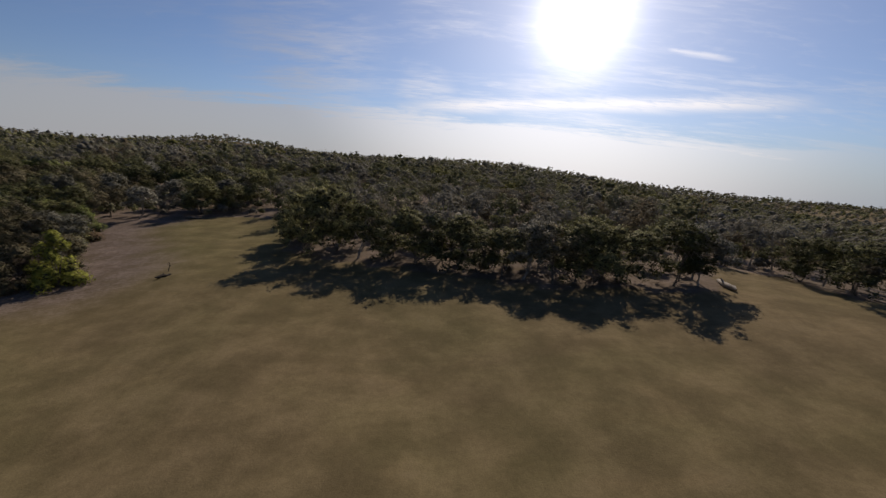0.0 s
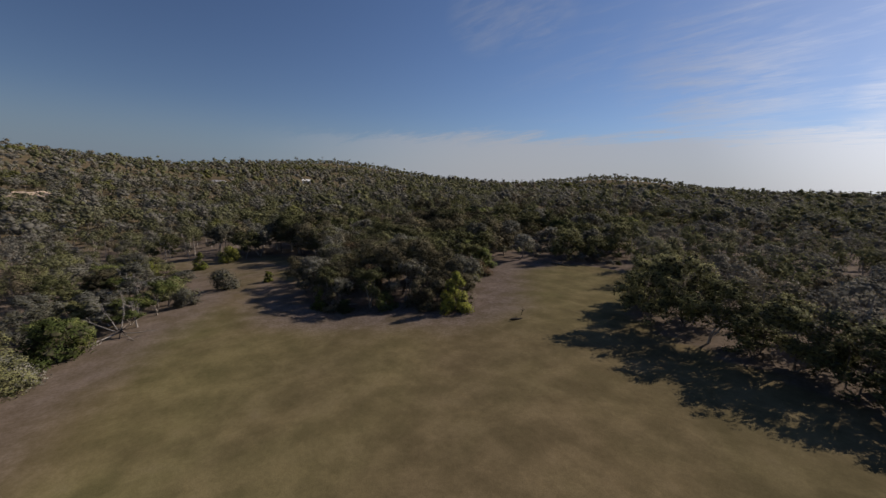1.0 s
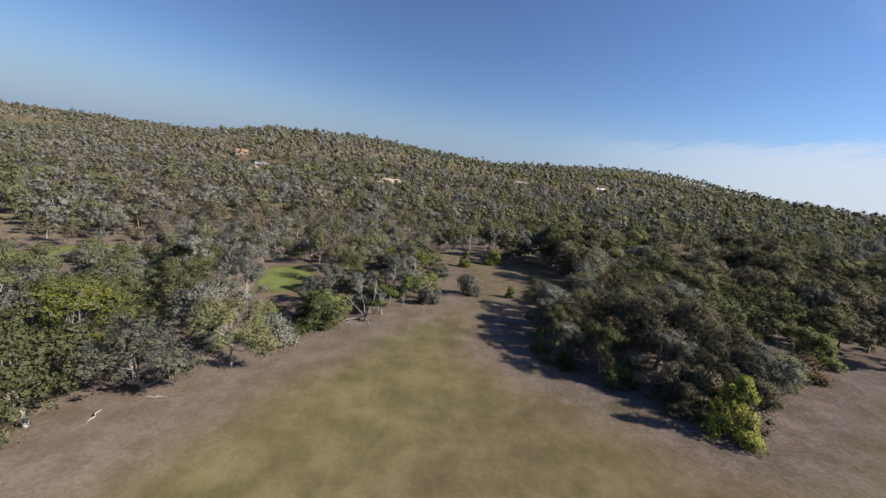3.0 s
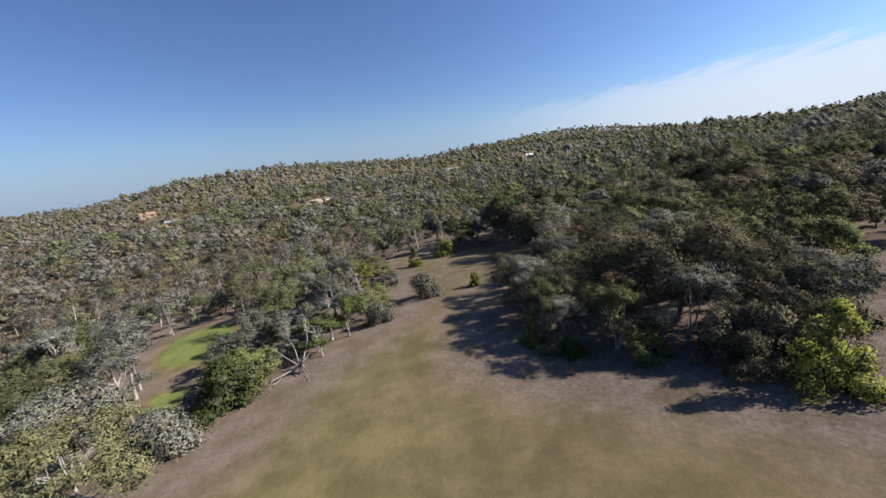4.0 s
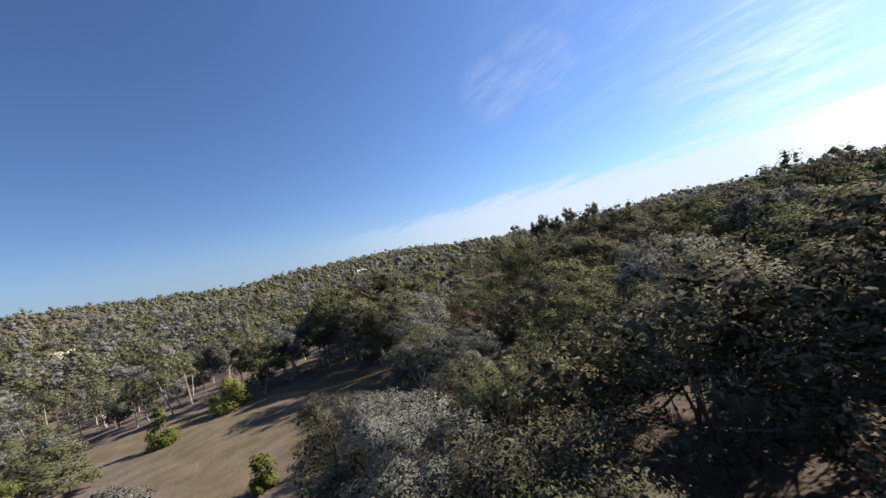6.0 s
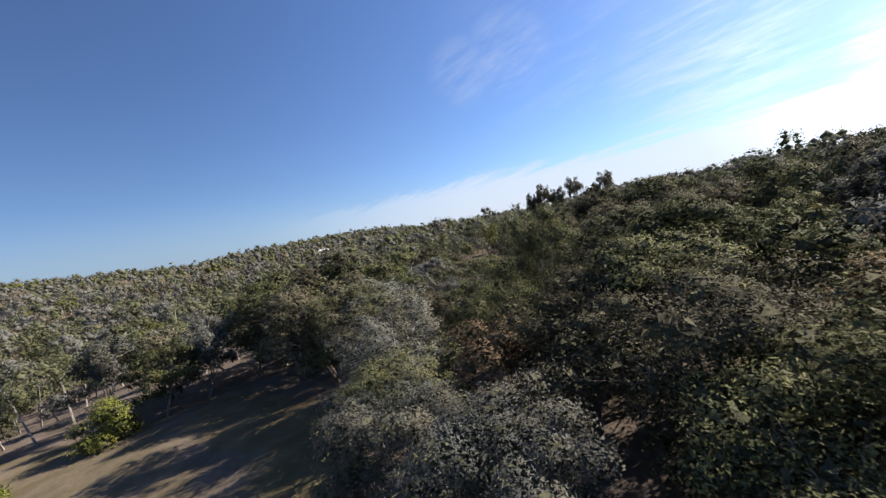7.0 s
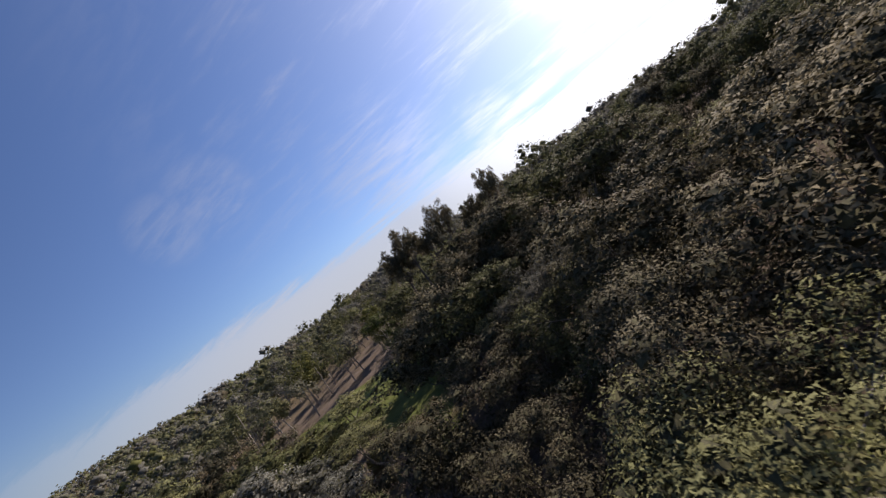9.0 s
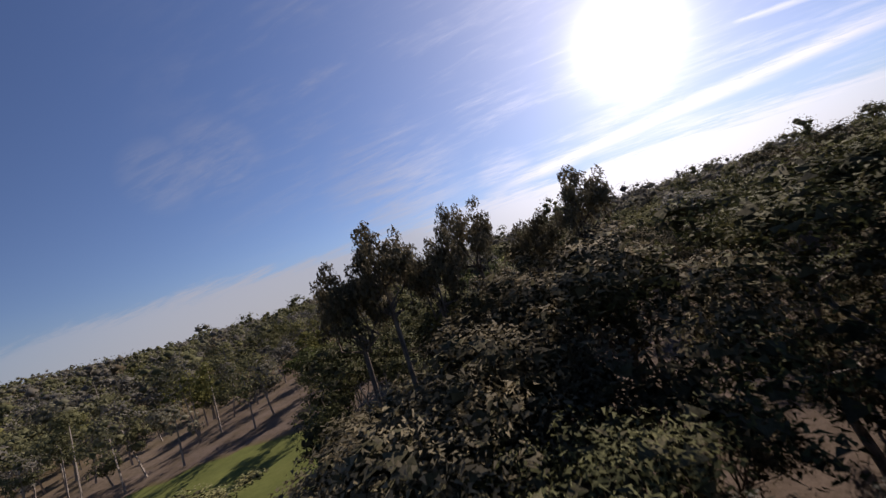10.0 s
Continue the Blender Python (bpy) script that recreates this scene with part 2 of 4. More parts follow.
def height(x, y):
    x, y = np.asarray(x, float), np.asarray(y, float)
    dx, dy = x - CENTRE[0], y - CENTRE[1]
    r = np.hypot(dx, dy)
    az = np.degrees(np.arctan2(-dx, dy))
    k = np.minimum(1.0, 130.0 / np.maximum(r, 1e-6))
    held = 0.0695 * (CENTRE[0] + dx * k) + 0.0859 * (CENTRE[1] + dy * k)
    held = 4.4 - np.logaddexp(0.0, (4.4 - held) * 1.2) / 1.2
    far = np.interp(az, RIDGE[:, 0], RIDGE[:, 1])
    top = np.interp(az, RIDGE[:, 0], RIDGE[:, 2])
    rise = 0.55 * smooth(r, 110.0, far) + 0.45 * np.clip((r - 110.0) / (far - 110.0), 0, 1) ** 1.3
    hill = held + (top - held) * rise
    fall = smooth(r, far, far * 2.2) * (top + 25.0)
    second = smooth(r, 1350, 1900) * (1 - smooth(r, 2000, 2900)) * (88.0 * np.exp(-((az - 66) / 16.0) ** 2) + 84.0 * np.exp(-((az - 28) / 12.0) ** 2) + 76 * np.exp(-((az + 5) / 20.0) ** 2) + 12)
    roll = smooth(r, 150, 350) * 3.0 * np.sin(dx * 0.021 + 0.7) * np.sin(dy * 0.024 + 1.9)
    hill = hill - 7.5 * smooth(x, 32, 95) * (1 - smooth(r, 300, 500))
    hill = hill - 3.5 * smooth(r, 250, 500)
    return hill - fall + second + roll + waves(x, y) * (1 - smooth(r, 300, 500))


# the open grass, and its clearings
FIELD = [(-22, -14), (-33, -9.5), (-41, -6.9), (-45.5, -3.8), (-52.5, -0.4), (-59, 5), (-68, 11), (-80, 11.5), (-97, 9.5), (-114, 6.5), (-108, 19), (-103, 25),
         (-90, 30.5), (-80, 26.5), (-66, 24), (-58, 22.4), (-48, 21.6), (-44, 25.5), (-40, 29.5), (-34.5, 33.5), (-35, 37.5), (-42, 46), (-49, 54), (-47, 62), (-36, 67.5),
         (-26.5, 66), (-21.5, 56), (-19, 47), (-13.5, 43.5), (-8, 41), (1, 39), (6.5, 37.2), (10.6, 35.4), (16, 36), (22, 34.3), (27, 37.3), (31, 47.5), (37, 44), (38, 36),
         (60, 28), (80, -40), (30, -80), (-10, -50)]
CLEARINGS = [(-75, -17, 15, 7.5, 20), (-88, -66, 14, 9, -30), (-57, -12, 5, 3, 35), (-120, 80.5, 21, 8.5, 10), (-97, 68, 7, 2.0, 129), (-105, 77.5, 11, 4.5, 135), (-90, 31.5, 15, 4.3, 8.5), (-73, 27.0, 8.5, 3.0, 0), (-76.5, 31.5, 5.5, 2.8, 12), (-99.5, 71.8, 6, 3, 135), (-55, -27, 10, 3, 60), (-78, 52, 3.5, 3, 0)]


def inside(x, y, poly):
    x, y = np.asarray(x, float), np.asarray(y, float)
    hit = np.zeros(x.shape, bool)
    for (x0, y0), (x1, y1) in zip(poly, poly[1:] + poly[:1]):
        cross = ((y0 > y) != (y1 > y)) & (x < (x1 - x0) * (y - y0) / ((y1 - y0) or 1e-9) + x0)
        hit ^= cross
    return hit


def gap_to(x, y, line):
    """Distance to a run of segments."""
    x, y = np.asarray(x, float), np.asarray(y, float)
    best = np.full(x.shape, 1e9)
    for (x0, y0), (x1, y1) in zip(line, line[1:]):
        ex, ey = x1 - x0, y1 - y0
        t = np.clip(((x - x0) * ex + (y - y0) * ey) / (ex * ex + ey * ey), 0, 1)
        best = np.minimum(best, np.hypot(x - x0 - t * ex, y - y0 - t * ey))
    return best


def cleared(x, y):
    """How far a place lies inside a clearing: above 0 inside."""
    best = np.full(np.shape(x), -9.0)
    for cx, cy, a, b, turn in CLEARINGS:
        c, s = math.cos(radians(turn)), math.sin(radians(turn))
        u, v = ((x - cx) * c + (y - cy) * s) / a, (-(x - cx) * s + (y - cy) * c) / b
        best = np.maximum(best, 1 - np.hypot(u, v))
    return best


def mesh_object(name, verts, faces, mat, parent=None, smooth_shade=False, inner=None, inner_from=0, normals=None):
    me = bpy.data.meshes.new(name)
    verts, faces = np.asarray(verts, np.float32), np.asarray(faces, np.int32)
    k = faces.shape[1]
    me.vertices.add(len(verts))
    me.vertices.foreach_set("co", verts.ravel())
    me.loops.add(faces.size)
    me.loops.foreach_set("vertex_index", faces.ravel())
    me.polygons.add(len(faces))
    me.polygons.foreach_set("loop_start", np.arange(0, faces.size, k, dtype=np.int32))
    me.polygons.foreach_set("use_smooth", np.full(len(faces), smooth_shade))
    me.materials.append(mat)
    if inner:
        me.materials.append(inner)
        me.polygons.foreach_set("material_index", (np.arange(len(faces)) >= inner_from).astype(np.int32))
    me.update(calc_edges=True)
    if normals is not None:
        me.attributes.new("custom_normal", "FLOAT_VECTOR", "POINT").data.foreach_set("vector", np.asarray(normals, np.float32).ravel())
    ob = new(name, me)
    ob.parent = parent
    return ob


def unit(v):
    return v / (np.linalg.norm(v, axis=-1, keepdims=True) + 1e-9)


def build_ground():
    def axis(a, b, step, reach):
        mid = list(np.arange(a, b + 0.01, step))
        grow, d = [], step
        while (grow[-1] if grow else 0) < reach:
            d *= 1.09
            grow.append((grow[-1] if grow else 0) + d)
        return np.array([a - g for g in reversed(grow)] + mid + [b + g for g in grow])
    xs, ys = axis(-125, 45, 1.2, 3300), axis(-50, 95, 1.2, 3300)
    gx, gy = np.meshgrid(xs, ys)
    z = height(gx, gy)
    x, y = gx.ravel(), gy.ravel()
    nx, ny = len(xs), len(ys)
    i = (np.arange(ny - 1)[:, None] * nx + np.arange(nx - 1)[None, :]).ravel()
    ob = mesh_object("ground", np.c_[x, y, z.ravel()], np.c_[i, i + 1, i + nx + 1, i + nx], GROUND, smooth_shade=True)
    grass = inside(x, y, FIELD)
    edge_left = gap_to(x, y, FIELD[:9])
    edge_clump = gap_to(x, y, FIELD[14:24])
    bare = np.where(grass, 0.0, 0.8)
    bare = np.maximum(bare, grass * 0.8 * (1 - smooth(edge_left, 1.5, 12.0)))
    bare = np.maximum(bare, grass * 0.8 * (1 - smooth(edge_clump, 2.0, 13.0)))
    bare *= 1 - 0.55 * smooth(np.hypot(x - CENTRE[0], y - CENTRE[1]), 110.0, 170.0)
    mouth = smooth(-x, 62, 80) * grass
    bare = np.maximum(bare, 0.45 * mouth)
    c = cleared(x, y)
    bare = np.where(c > 0, np.where(np.abs(y) > 50, 0.0, 0.7) * (1 - 0.95 * smooth(c, 0.12, 0.4)), bare)
    lush = 0.34 * grass * np.exp(-((gap_to(x, y, [(-6, -6), (-35, 4), (-52, 8)]) / 7.0) ** 2))
    lush += 1.0 * smooth(c, 0.2, 0.45) * (np.abs(y + 17) < 12)
    lush += 0.45 * grass * np.exp(-(gap_to(x, y, [(-40, 60), (-28, 44), (-24, 40)]) / 9.0) ** 2) + (c > 0) * 1.0 * (np.abs(y) > 50)
    mulch = (1 - smooth(gap_to(x, y, FIELD[16:24]), 5.0, 15.0)) * (x > -62)
    for key, v in (("bare", bare), ("lush", lush), ("mulch", mulch)):
        ob.data.attributes.new(key, "FLOAT", "POINT").data.foreach_set("value", v.astype(np.float32))
    tagged(ob, "dry olive-brown grass field with bare pinkish earth edges", "ground", kind="structure")


build_ground()


# ---------------------------------------------------------------- trees
def tube(points, radii, sides=6):
    """A tapered tube along points: vertices and quads."""
    pts, verts, faces = np.asarray(points, float), [], []
    for k, (p, r) in enumerate(zip(pts, radii)):
        d = pts[min(k + 1, len(pts) - 1)] - pts[max(k - 1, 0)]
        d /= np.linalg.norm(d) + 1e-9
        a = np.cross(d, (0.31, 0.95, 0.05) if abs(d[2]) > 0.5 else (0, 0, 1.0))
        a /= np.linalg.norm(a) + 1e-9
        b = np.cross(d, a)
        for s in range(sides):
            w = 2 * math.pi * s / sides
            verts.append(p + r * (math.cos(w) * a + math.sin(w) * b))
    for k in range(len(pts) - 1):
        for s in range(sides):
            i, j = k * sides + s, k * sides + (s + 1) % sides
            faces.append((i, j, j + sides, i + sides))
    return np.array(verts), np.array(faces)


def weld(pieces):
    verts, faces, base = [], [], 0
    for v, f, *_ in pieces:
        verts.append(v)
        faces.append(f + base)
        base += len(v)
    return np.concatenate(verts), np.concatenate(faces)


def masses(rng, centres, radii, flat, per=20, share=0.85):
    """Inner leaves and twigs behind each clump's outer sprays, coloured darker as painted shade."""
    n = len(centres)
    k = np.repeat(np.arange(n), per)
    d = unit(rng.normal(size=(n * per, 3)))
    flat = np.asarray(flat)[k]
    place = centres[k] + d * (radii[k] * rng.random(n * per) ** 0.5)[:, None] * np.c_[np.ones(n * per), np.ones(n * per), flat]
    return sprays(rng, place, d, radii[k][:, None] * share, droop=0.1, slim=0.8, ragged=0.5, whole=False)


ROUND = 0.88       # how far leaves are shaded as the round of their clump


def sprays(rng, place, out, size, droop=0.25, slim=0.5, ragged=0.45, whole=True):
    """Leaf sprays at places, facing outward: bent rhombs of two triangles (whole) or single triangles."""
    count = len(place)
    normal = out * 0.9 + rng.normal(size=(count, 3)) * ragged
    normal[:, 2] += 0.2
    normal /= np.linalg.norm(normal, axis=1, keepdims=True)
    along = np.cross(normal, rng.normal(size=(count, 3)))
    along[:, 2] -= droop
    along /= np.linalg.norm(along, axis=1, keepdims=True)
    across = np.cross(normal, along)
    length = size * (0.6 + 0.8 * rng.random(count))[:, None]
    width = length * slim * (0.7 + 0.6 * rng.random(count))[:, None]
    k = np.arange(count)[:, None]
    if whole:
        bend = normal * length * 0.18 * rng.normal(size=(count, 1))
        v = np.stack([place - along * length * 0.5, place + across * width * 0.5 + bend, place + along * length * 0.5, place - across * width * 0.5 + bend], 1)
        f = np.concatenate([k * 4 + np.array((0, 2, 1)), k * 4 + np.array((0, 3, 2))])
    else:
        v = np.stack([place - along * length * 0.5 + across * width * 0.55, place + along * length * 0.6, place - along * length * 0.4 - across * width * 0.6], 1)
        f = k * 3 + np.array((0, 2, 1))
    soft = unit(out * ROUND + normal * (1 - ROUND))
    return v.reshape(-1, 3), f, np.repeat(soft, v.shape[1], 0)


def knolls(rng, at, radius, heart):
    """Uneven rounded leaf masses, eight faces each, hidden in the sprays."""
    corner = np.array([(1, 0, 0.1), (0, 1, -0.1), (-1, 0, 0.1), (0, -1, -0.1), (0, 0, 1), (0, 0, -1)], float)
    face = np.array([(0, 1, 4), (1, 2, 4), (2, 3, 4), (3, 0, 4), (1, 0, 5), (2, 1, 5), (3, 2, 5), (0, 3, 5)])
    m = len(at)
    turn = rng.uniform(0, 6.28, m)
    c, s = np.cos(turn)[:, None], np.sin(turn)[:, None]
    d = np.stack([corner[:, 0] * c - corner[:, 1] * s, corner[:, 0] * s + corner[:, 1] * c, np.tile(corner[:, 2], (m, 1))], -1)
    v = at[:, None] + d * (radius[:, None] * rng.uniform(0.7, 1.25, (m, 6)))[..., None] * (1, 1, 0.75)
    f = (np.arange(m)[:, None, None] * 6 + face).reshape(-1, 3)
    soft = unit(d + 0.5 * unit(v - heart[:, None]))
    return v.reshape(-1, 3), f, soft.reshape(-1, 3)


def leaves(rng, clumps, count, size, slim=0.5, whole=True, core=0.5):
    """A crown: leaf sprays on and in rounded clumps (x, y, z, radius, flatness), with denser cores."""
    clumps = np.asarray(clumps, float)
    share = clumps[:, 3] ** 2
    pick = rng.choice(len(clumps), count, p=share / share.sum())
    c = clumps[pick]
    d = rng.normal(size=(count, 3))
    d[:, 2] += 0.28
    d /= np.linalg.norm(d, axis=1, keepdims=True)
    depth = 1.0 - 0.45 * rng.random(count) ** 1.8
    depth *= 1 + 0.22 * np.sin(d[:, 0] * 5 + c[:, 0] * 3) * np.sin(d[:, 1] * 5 + c[:, 1] * 2 + d[:, 2] * 4)
    place = c[:, :3] + d * (c[:, 3] * depth)[:, None] * np.c_[np.ones(count), np.ones(count), c[:, 4]]
    heart = np.array((clumps[:, 0].mean(), clumps[:, 1].mean(), np.percentile(clumps[:, 2], 20)))
    d = unit(d + 0.6 * unit(place - heart))
    made = [sprays(rng, place, d, size, slim=slim, whole=whole)]
    shown = len(made[0][1])
    # cores, knolls included, get the dark colour that paints crown shade
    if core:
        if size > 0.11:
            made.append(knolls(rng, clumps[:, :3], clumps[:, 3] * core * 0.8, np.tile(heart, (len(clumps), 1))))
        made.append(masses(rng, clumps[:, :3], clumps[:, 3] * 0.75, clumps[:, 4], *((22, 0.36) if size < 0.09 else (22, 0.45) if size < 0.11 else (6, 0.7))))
    return (*weld(made), shown, np.concatenate([q[2] for q in made]))


def empty(name):
    ob = new(name)
    ob.empty_display_size = 0.2
    return ob


def make_tree(seed, high, wide, n_leaf, size, leaf, bark, label, stems=1, bare_low=0.35, category="tree", name="eucalypt", sides=6, clump_count=10, openness=1.0, slim=0.5, twigs=0, whole=True, core=0.42, upright=False, tufts=6):
    """A gum tree: forked pale stem and limbs under a crown of uneven clumps."""
    rng = np.random.default_rng(seed)
    thing = empty(name)
    clumps = []
    for s in range(stems):
        a = rng.uniform(0, 2 * math.pi)
        lean = 0.012 * high if upright else rng.uniform(0.03, 0.10) * high + (0.08 * high if stems > 1 else 0)
        fork = bare_low * high * rng.uniform(0.85, 1.2)
        r0 = (0.011 * high + 0.028) * (1.0 if stems == 1 else 0.75)
        spine = [np.array((0.12 * s, 0.1 * s, -0.3)), np.array((lean * 0.2 * math.cos(a), lean * 0.2 * math.sin(a), fork * 0.5)),
                 np.array((lean * 0.6 * math.cos(a + 0.3), lean * 0.6 * math.sin(a + 0.3), fork)), np.array((lean * math.cos(a), lean * math.sin(a), high * 0.78))]
        mesh_object("trunk", *tube(spine, (r0 * 1.5, r0, r0 * 0.85, r0 * 0.25), sides), bark, thing, True)
        per = max(2, clump_count // stems)
        for k in range(per):
            w = a + 2 * math.pi * (k / per) + rng.uniform(-0.5, 0.5)
            level = rng.random() ** 0.8
            out = 0.4 * wide * (0.25 + 0.62 * math.sin(math.pi * (0.18 + 0.70 * level))) * rng.uniform(0.65, 1.08)
            if k == 0:
                level, out = 1.0, 0.12 * wide
            tip = np.array((spine[2][0] + out * math.cos(w), spine[2][1] + out * math.sin(w), high * (bare_low + 0.08 + (0.84 - bare_low) * level)))
            radius = wide * rng.uniform(0.16, 0.235) * openness
            tip[2] = min(tip[2], high - 0.75 * radius)
            f = rng.uniform(0.0, 0.7)
            root = spine[2] * (1 - f) + spine[3] * f
            if root[2] > tip[2] - 0.3:
                root = spine[1] * 0.3 + spine[2] * 0.7
            bend = (root + tip) / 2 + rng.normal(size=3) * 0.06 * high * np.array((1, 1, 0.5)) + np.array((0, 0, -0.03 * high))
            limb = [tube((root, bend, tip), (r0 * 0.5, r0 * 0.33, r0 * 0.1), max(4, sides - 2))]
            clumps.append((*tip, radius * 0.62, rng.uniform(0.6, 0.85)))
            for q in range(tufts):
                o = unit(rng.normal(size=3) + np.array((0.5 * math.cos(w), 0.5 * math.sin(w), 0.35))) * radius * rng.uniform(0.55, 1.12)
                clumps.append((*(tip + o * np.array((1, 1, 0.9))), radius * rng.uniform(0.34, 0.6), rng.uniform(0.75, 1.05)))
                if twigs and q < 3:
                    limb.append(tube((tip - (tip - bend) * 0.3, tip + o * 0.8), (r0 * 0.16, r0 * 0.05), 4))
            mesh_object("limb", *weld(limb), bark, thing, True)
    v, f, n, soft = leaves(rng, clumps, n_leaf, size, slim=slim, whole=whole, core=core)
    mesh_object("crown", v, f, LEAF[leaf], thing, True, inner=INNER_SHADE, inner_from=n, normals=soft)
    return tagged(thing, label, category)


def make_bush(seed, high, wide, n_leaf, size, leaf, label, cone=False, name="shrub"):
    """A shrub leafy to the ground."""
    rng = np.random.default_rng(seed)
    thing = empty(name)
    clumps = []
    for k in range(24):
        level = (k - 5) / 18 if k > 6 else 0.03 * k
        out = 0.5 * wide * ((1 - 0.85 * level) if cone else math.sqrt(max(0.05, 1 - level ** 2))) * rng.uniform(0.3, 0.85)
        w = rng.uniform(0, 2 * math.pi)
        radius = wide * rng.uniform(0.13, 0.22) * ((1.15 - 0.6 * level) if cone else 1.0)
        z = max(radius * 0.55, min(high * level, high - radius * 0.8))
        clumps.append((out * math.cos(w), out * math.sin(w), z, radius, rng.uniform(0.75, 1.05)))
        if k % 3 == 0:
            mesh_object("stem", *tube(((0, 0, -0.2), (out * 0.4 * math.cos(w), out * 0.4 * math.sin(w), z * 0.5), (out * math.cos(w), out * math.sin(w), z)), (0.07, 0.045, 0.015), 4), BARK_DARK, thing, True)
    clumps.append((0, 0, high - wide * 0.13, wide * (0.12 if cone else 0.2), 0.9))
    v, f, n, soft = leaves(rng, clumps, n_leaf, size)
    mesh_object("crown", v, f, LEAF[leaf], thing, True, inner=INNER_SHADE, inner_from=n, normals=soft)
    return tagged(thing, label, "shrub")


PLACED = {}


def put(proto, x, y, turn=0.0, s=1.0, sz=None, group=""):
    """Stands a tree or shrub on the ground; the first one is the original, the others are copies."""
    m = pose(x, y, float(height(x, y)) - 0.05, 0, 0, turn) @ Matrix.Diagonal((s, s, sz or s, 1))
    if proto.name in PLACED:
        ob = copy_thing(proto, m)
    else:
        ob = proto
        PLACED[proto.name] = m
    if group:
        ob["group"] = group
    return ob


# trees whose crowns the camera skims
HERO = {
    "pale": make_tree(12, 8.3, 6.4, 32000, 0.076, "grey", BARK_PALE, "pale grey-green gum tree with loose leafy crown", stems=1, bare_low=0.3, sides=8, clump_count=15, twigs=1, slim=0.42, whole=False, core=0.5),
    "grey": make_tree(11, 7.0, 5.4, 28000, 0.076, "grey", BARK_PALE, "grey-leaved gum tree with rounded crown in dense woodland", stems=2, bare_low=0.25, sides=8, clump_count=14, twigs=1, slim=0.42, whole=False, core=0.5),
    "dull": make_tree(19, 7.2, 6.0, 28000, 0.076, "dull", BARK_DARK, "dull brownish-green gum tree with drooping leaves", stems=2, bare_low=0.28, sides=8, clump_count=14, twigs=1, slim=0.42, whole=False, core=0.5),
    "olive": make_tree(13, 7.6, 6.2, 28000, 0.076, "olive", BARK_PALE, "olive-green gum tree with forked pale trunk", stems=2, bare_low=0.32, sides=8, clump_count=14, twigs=1, slim=0.42, whole=False, core=0.5),
}
FINE = {
    "grey": make_tree(17, 7.0, 5.6, 15000, 0.1, "grey", BARK_PALE, "grey-leaved gum tree with rounded crown in dense woodland", stems=2, bare_low=0.25, sides=6, clump_count=12, slim=0.45, whole=False, core=0.5),
    "olive": make_tree(18, 7.6, 6.2, 15000, 0.1, "olive", BARK_PALE, "olive-green gum tree with forked pale trunk", stems=2, bare_low=0.32, sides=6, clump_count=12, slim=0.45, whole=False, core=0.5),
    "dull": make_tree(14, 7.0, 6.0, 15000, 0.1, "dull", BARK_DARK, "dull brownish-green gum tree with drooping leaves", stems=2, bare_low=0.28, sides=6, clump_count=12, slim=0.45, whole=False, core=0.5),
    "brown": make_tree(15, 6.0, 4.8, 9000, 0.1, "brown", BARK_PALE, "young gum tree with reddish-brown tinged leaves", stems=1, bare_low=0.25, sides=6, clump_count=11, slim=0.45, whole=False, core=0.5),
    "tall": make_tree(16, 11.8, 4.2, 6000, 0.16, "dull", BARK_DARK, "tall slender gum tree with tufted open crown above the wood", stems=1, bare_low=0.74, sides=8, clump_count=10, twigs=1, slim=0.45, openness=0.95, whole=False, core=0.0, upright=True),
}
# trees of the wood's edges and clumps
WOOD = {
    "olive": make_tree(21, 7.4, 6.2, 6000, 0.17, "olive", BARK_PALE, "olive-green gum tree with forked pale trunk", stems=2, bare_low=0.3, clump_count=11, whole=False, core=0.45, slim=0.6),
    "olive_tall": make_tree(22, 9.2, 5.4, 6000, 0.17, "olive", BARK_PALE, "tall olive-green gum tree with pale trunk", stems=1, bare_low=0.38, clump_count=11, whole=False, core=0.45, slim=0.6),
    "grey": make_tree(23, 7.0, 6.0, 6000, 0.17, "grey", BARK_PALE, "grey-leaved gum tree with rounded crown", stems=2, bare_low=0.17, clump_count=11, whole=False, core=0.45, slim=0.6),
    "dull": make_tree(24, 7.8, 6.0, 6000, 0.17, "dull", BARK_DARK, "dull brownish-green gum tree", stems=1, bare_low=0.3, clump_count=10, whole=False, core=0.45, slim=0.6),
    "dark": make_tree(25, 7.2, 6.6, 6400, 0.17, "olive", BARK_DARK, "dark broad-crowned tree of the wood", stems=2, bare_low=0.12, clump_count=12, whole=False, core=0.45, slim=0.6),
    "green": make_tree(26, 6.6, 5.4, 6000, 0.17, "green", BARK_PALE, "fresh green gum tree with pale trunk", stems=2, bare_low=0.26, clump_count=11, whole=False, core=0.45, slim=0.6),
}
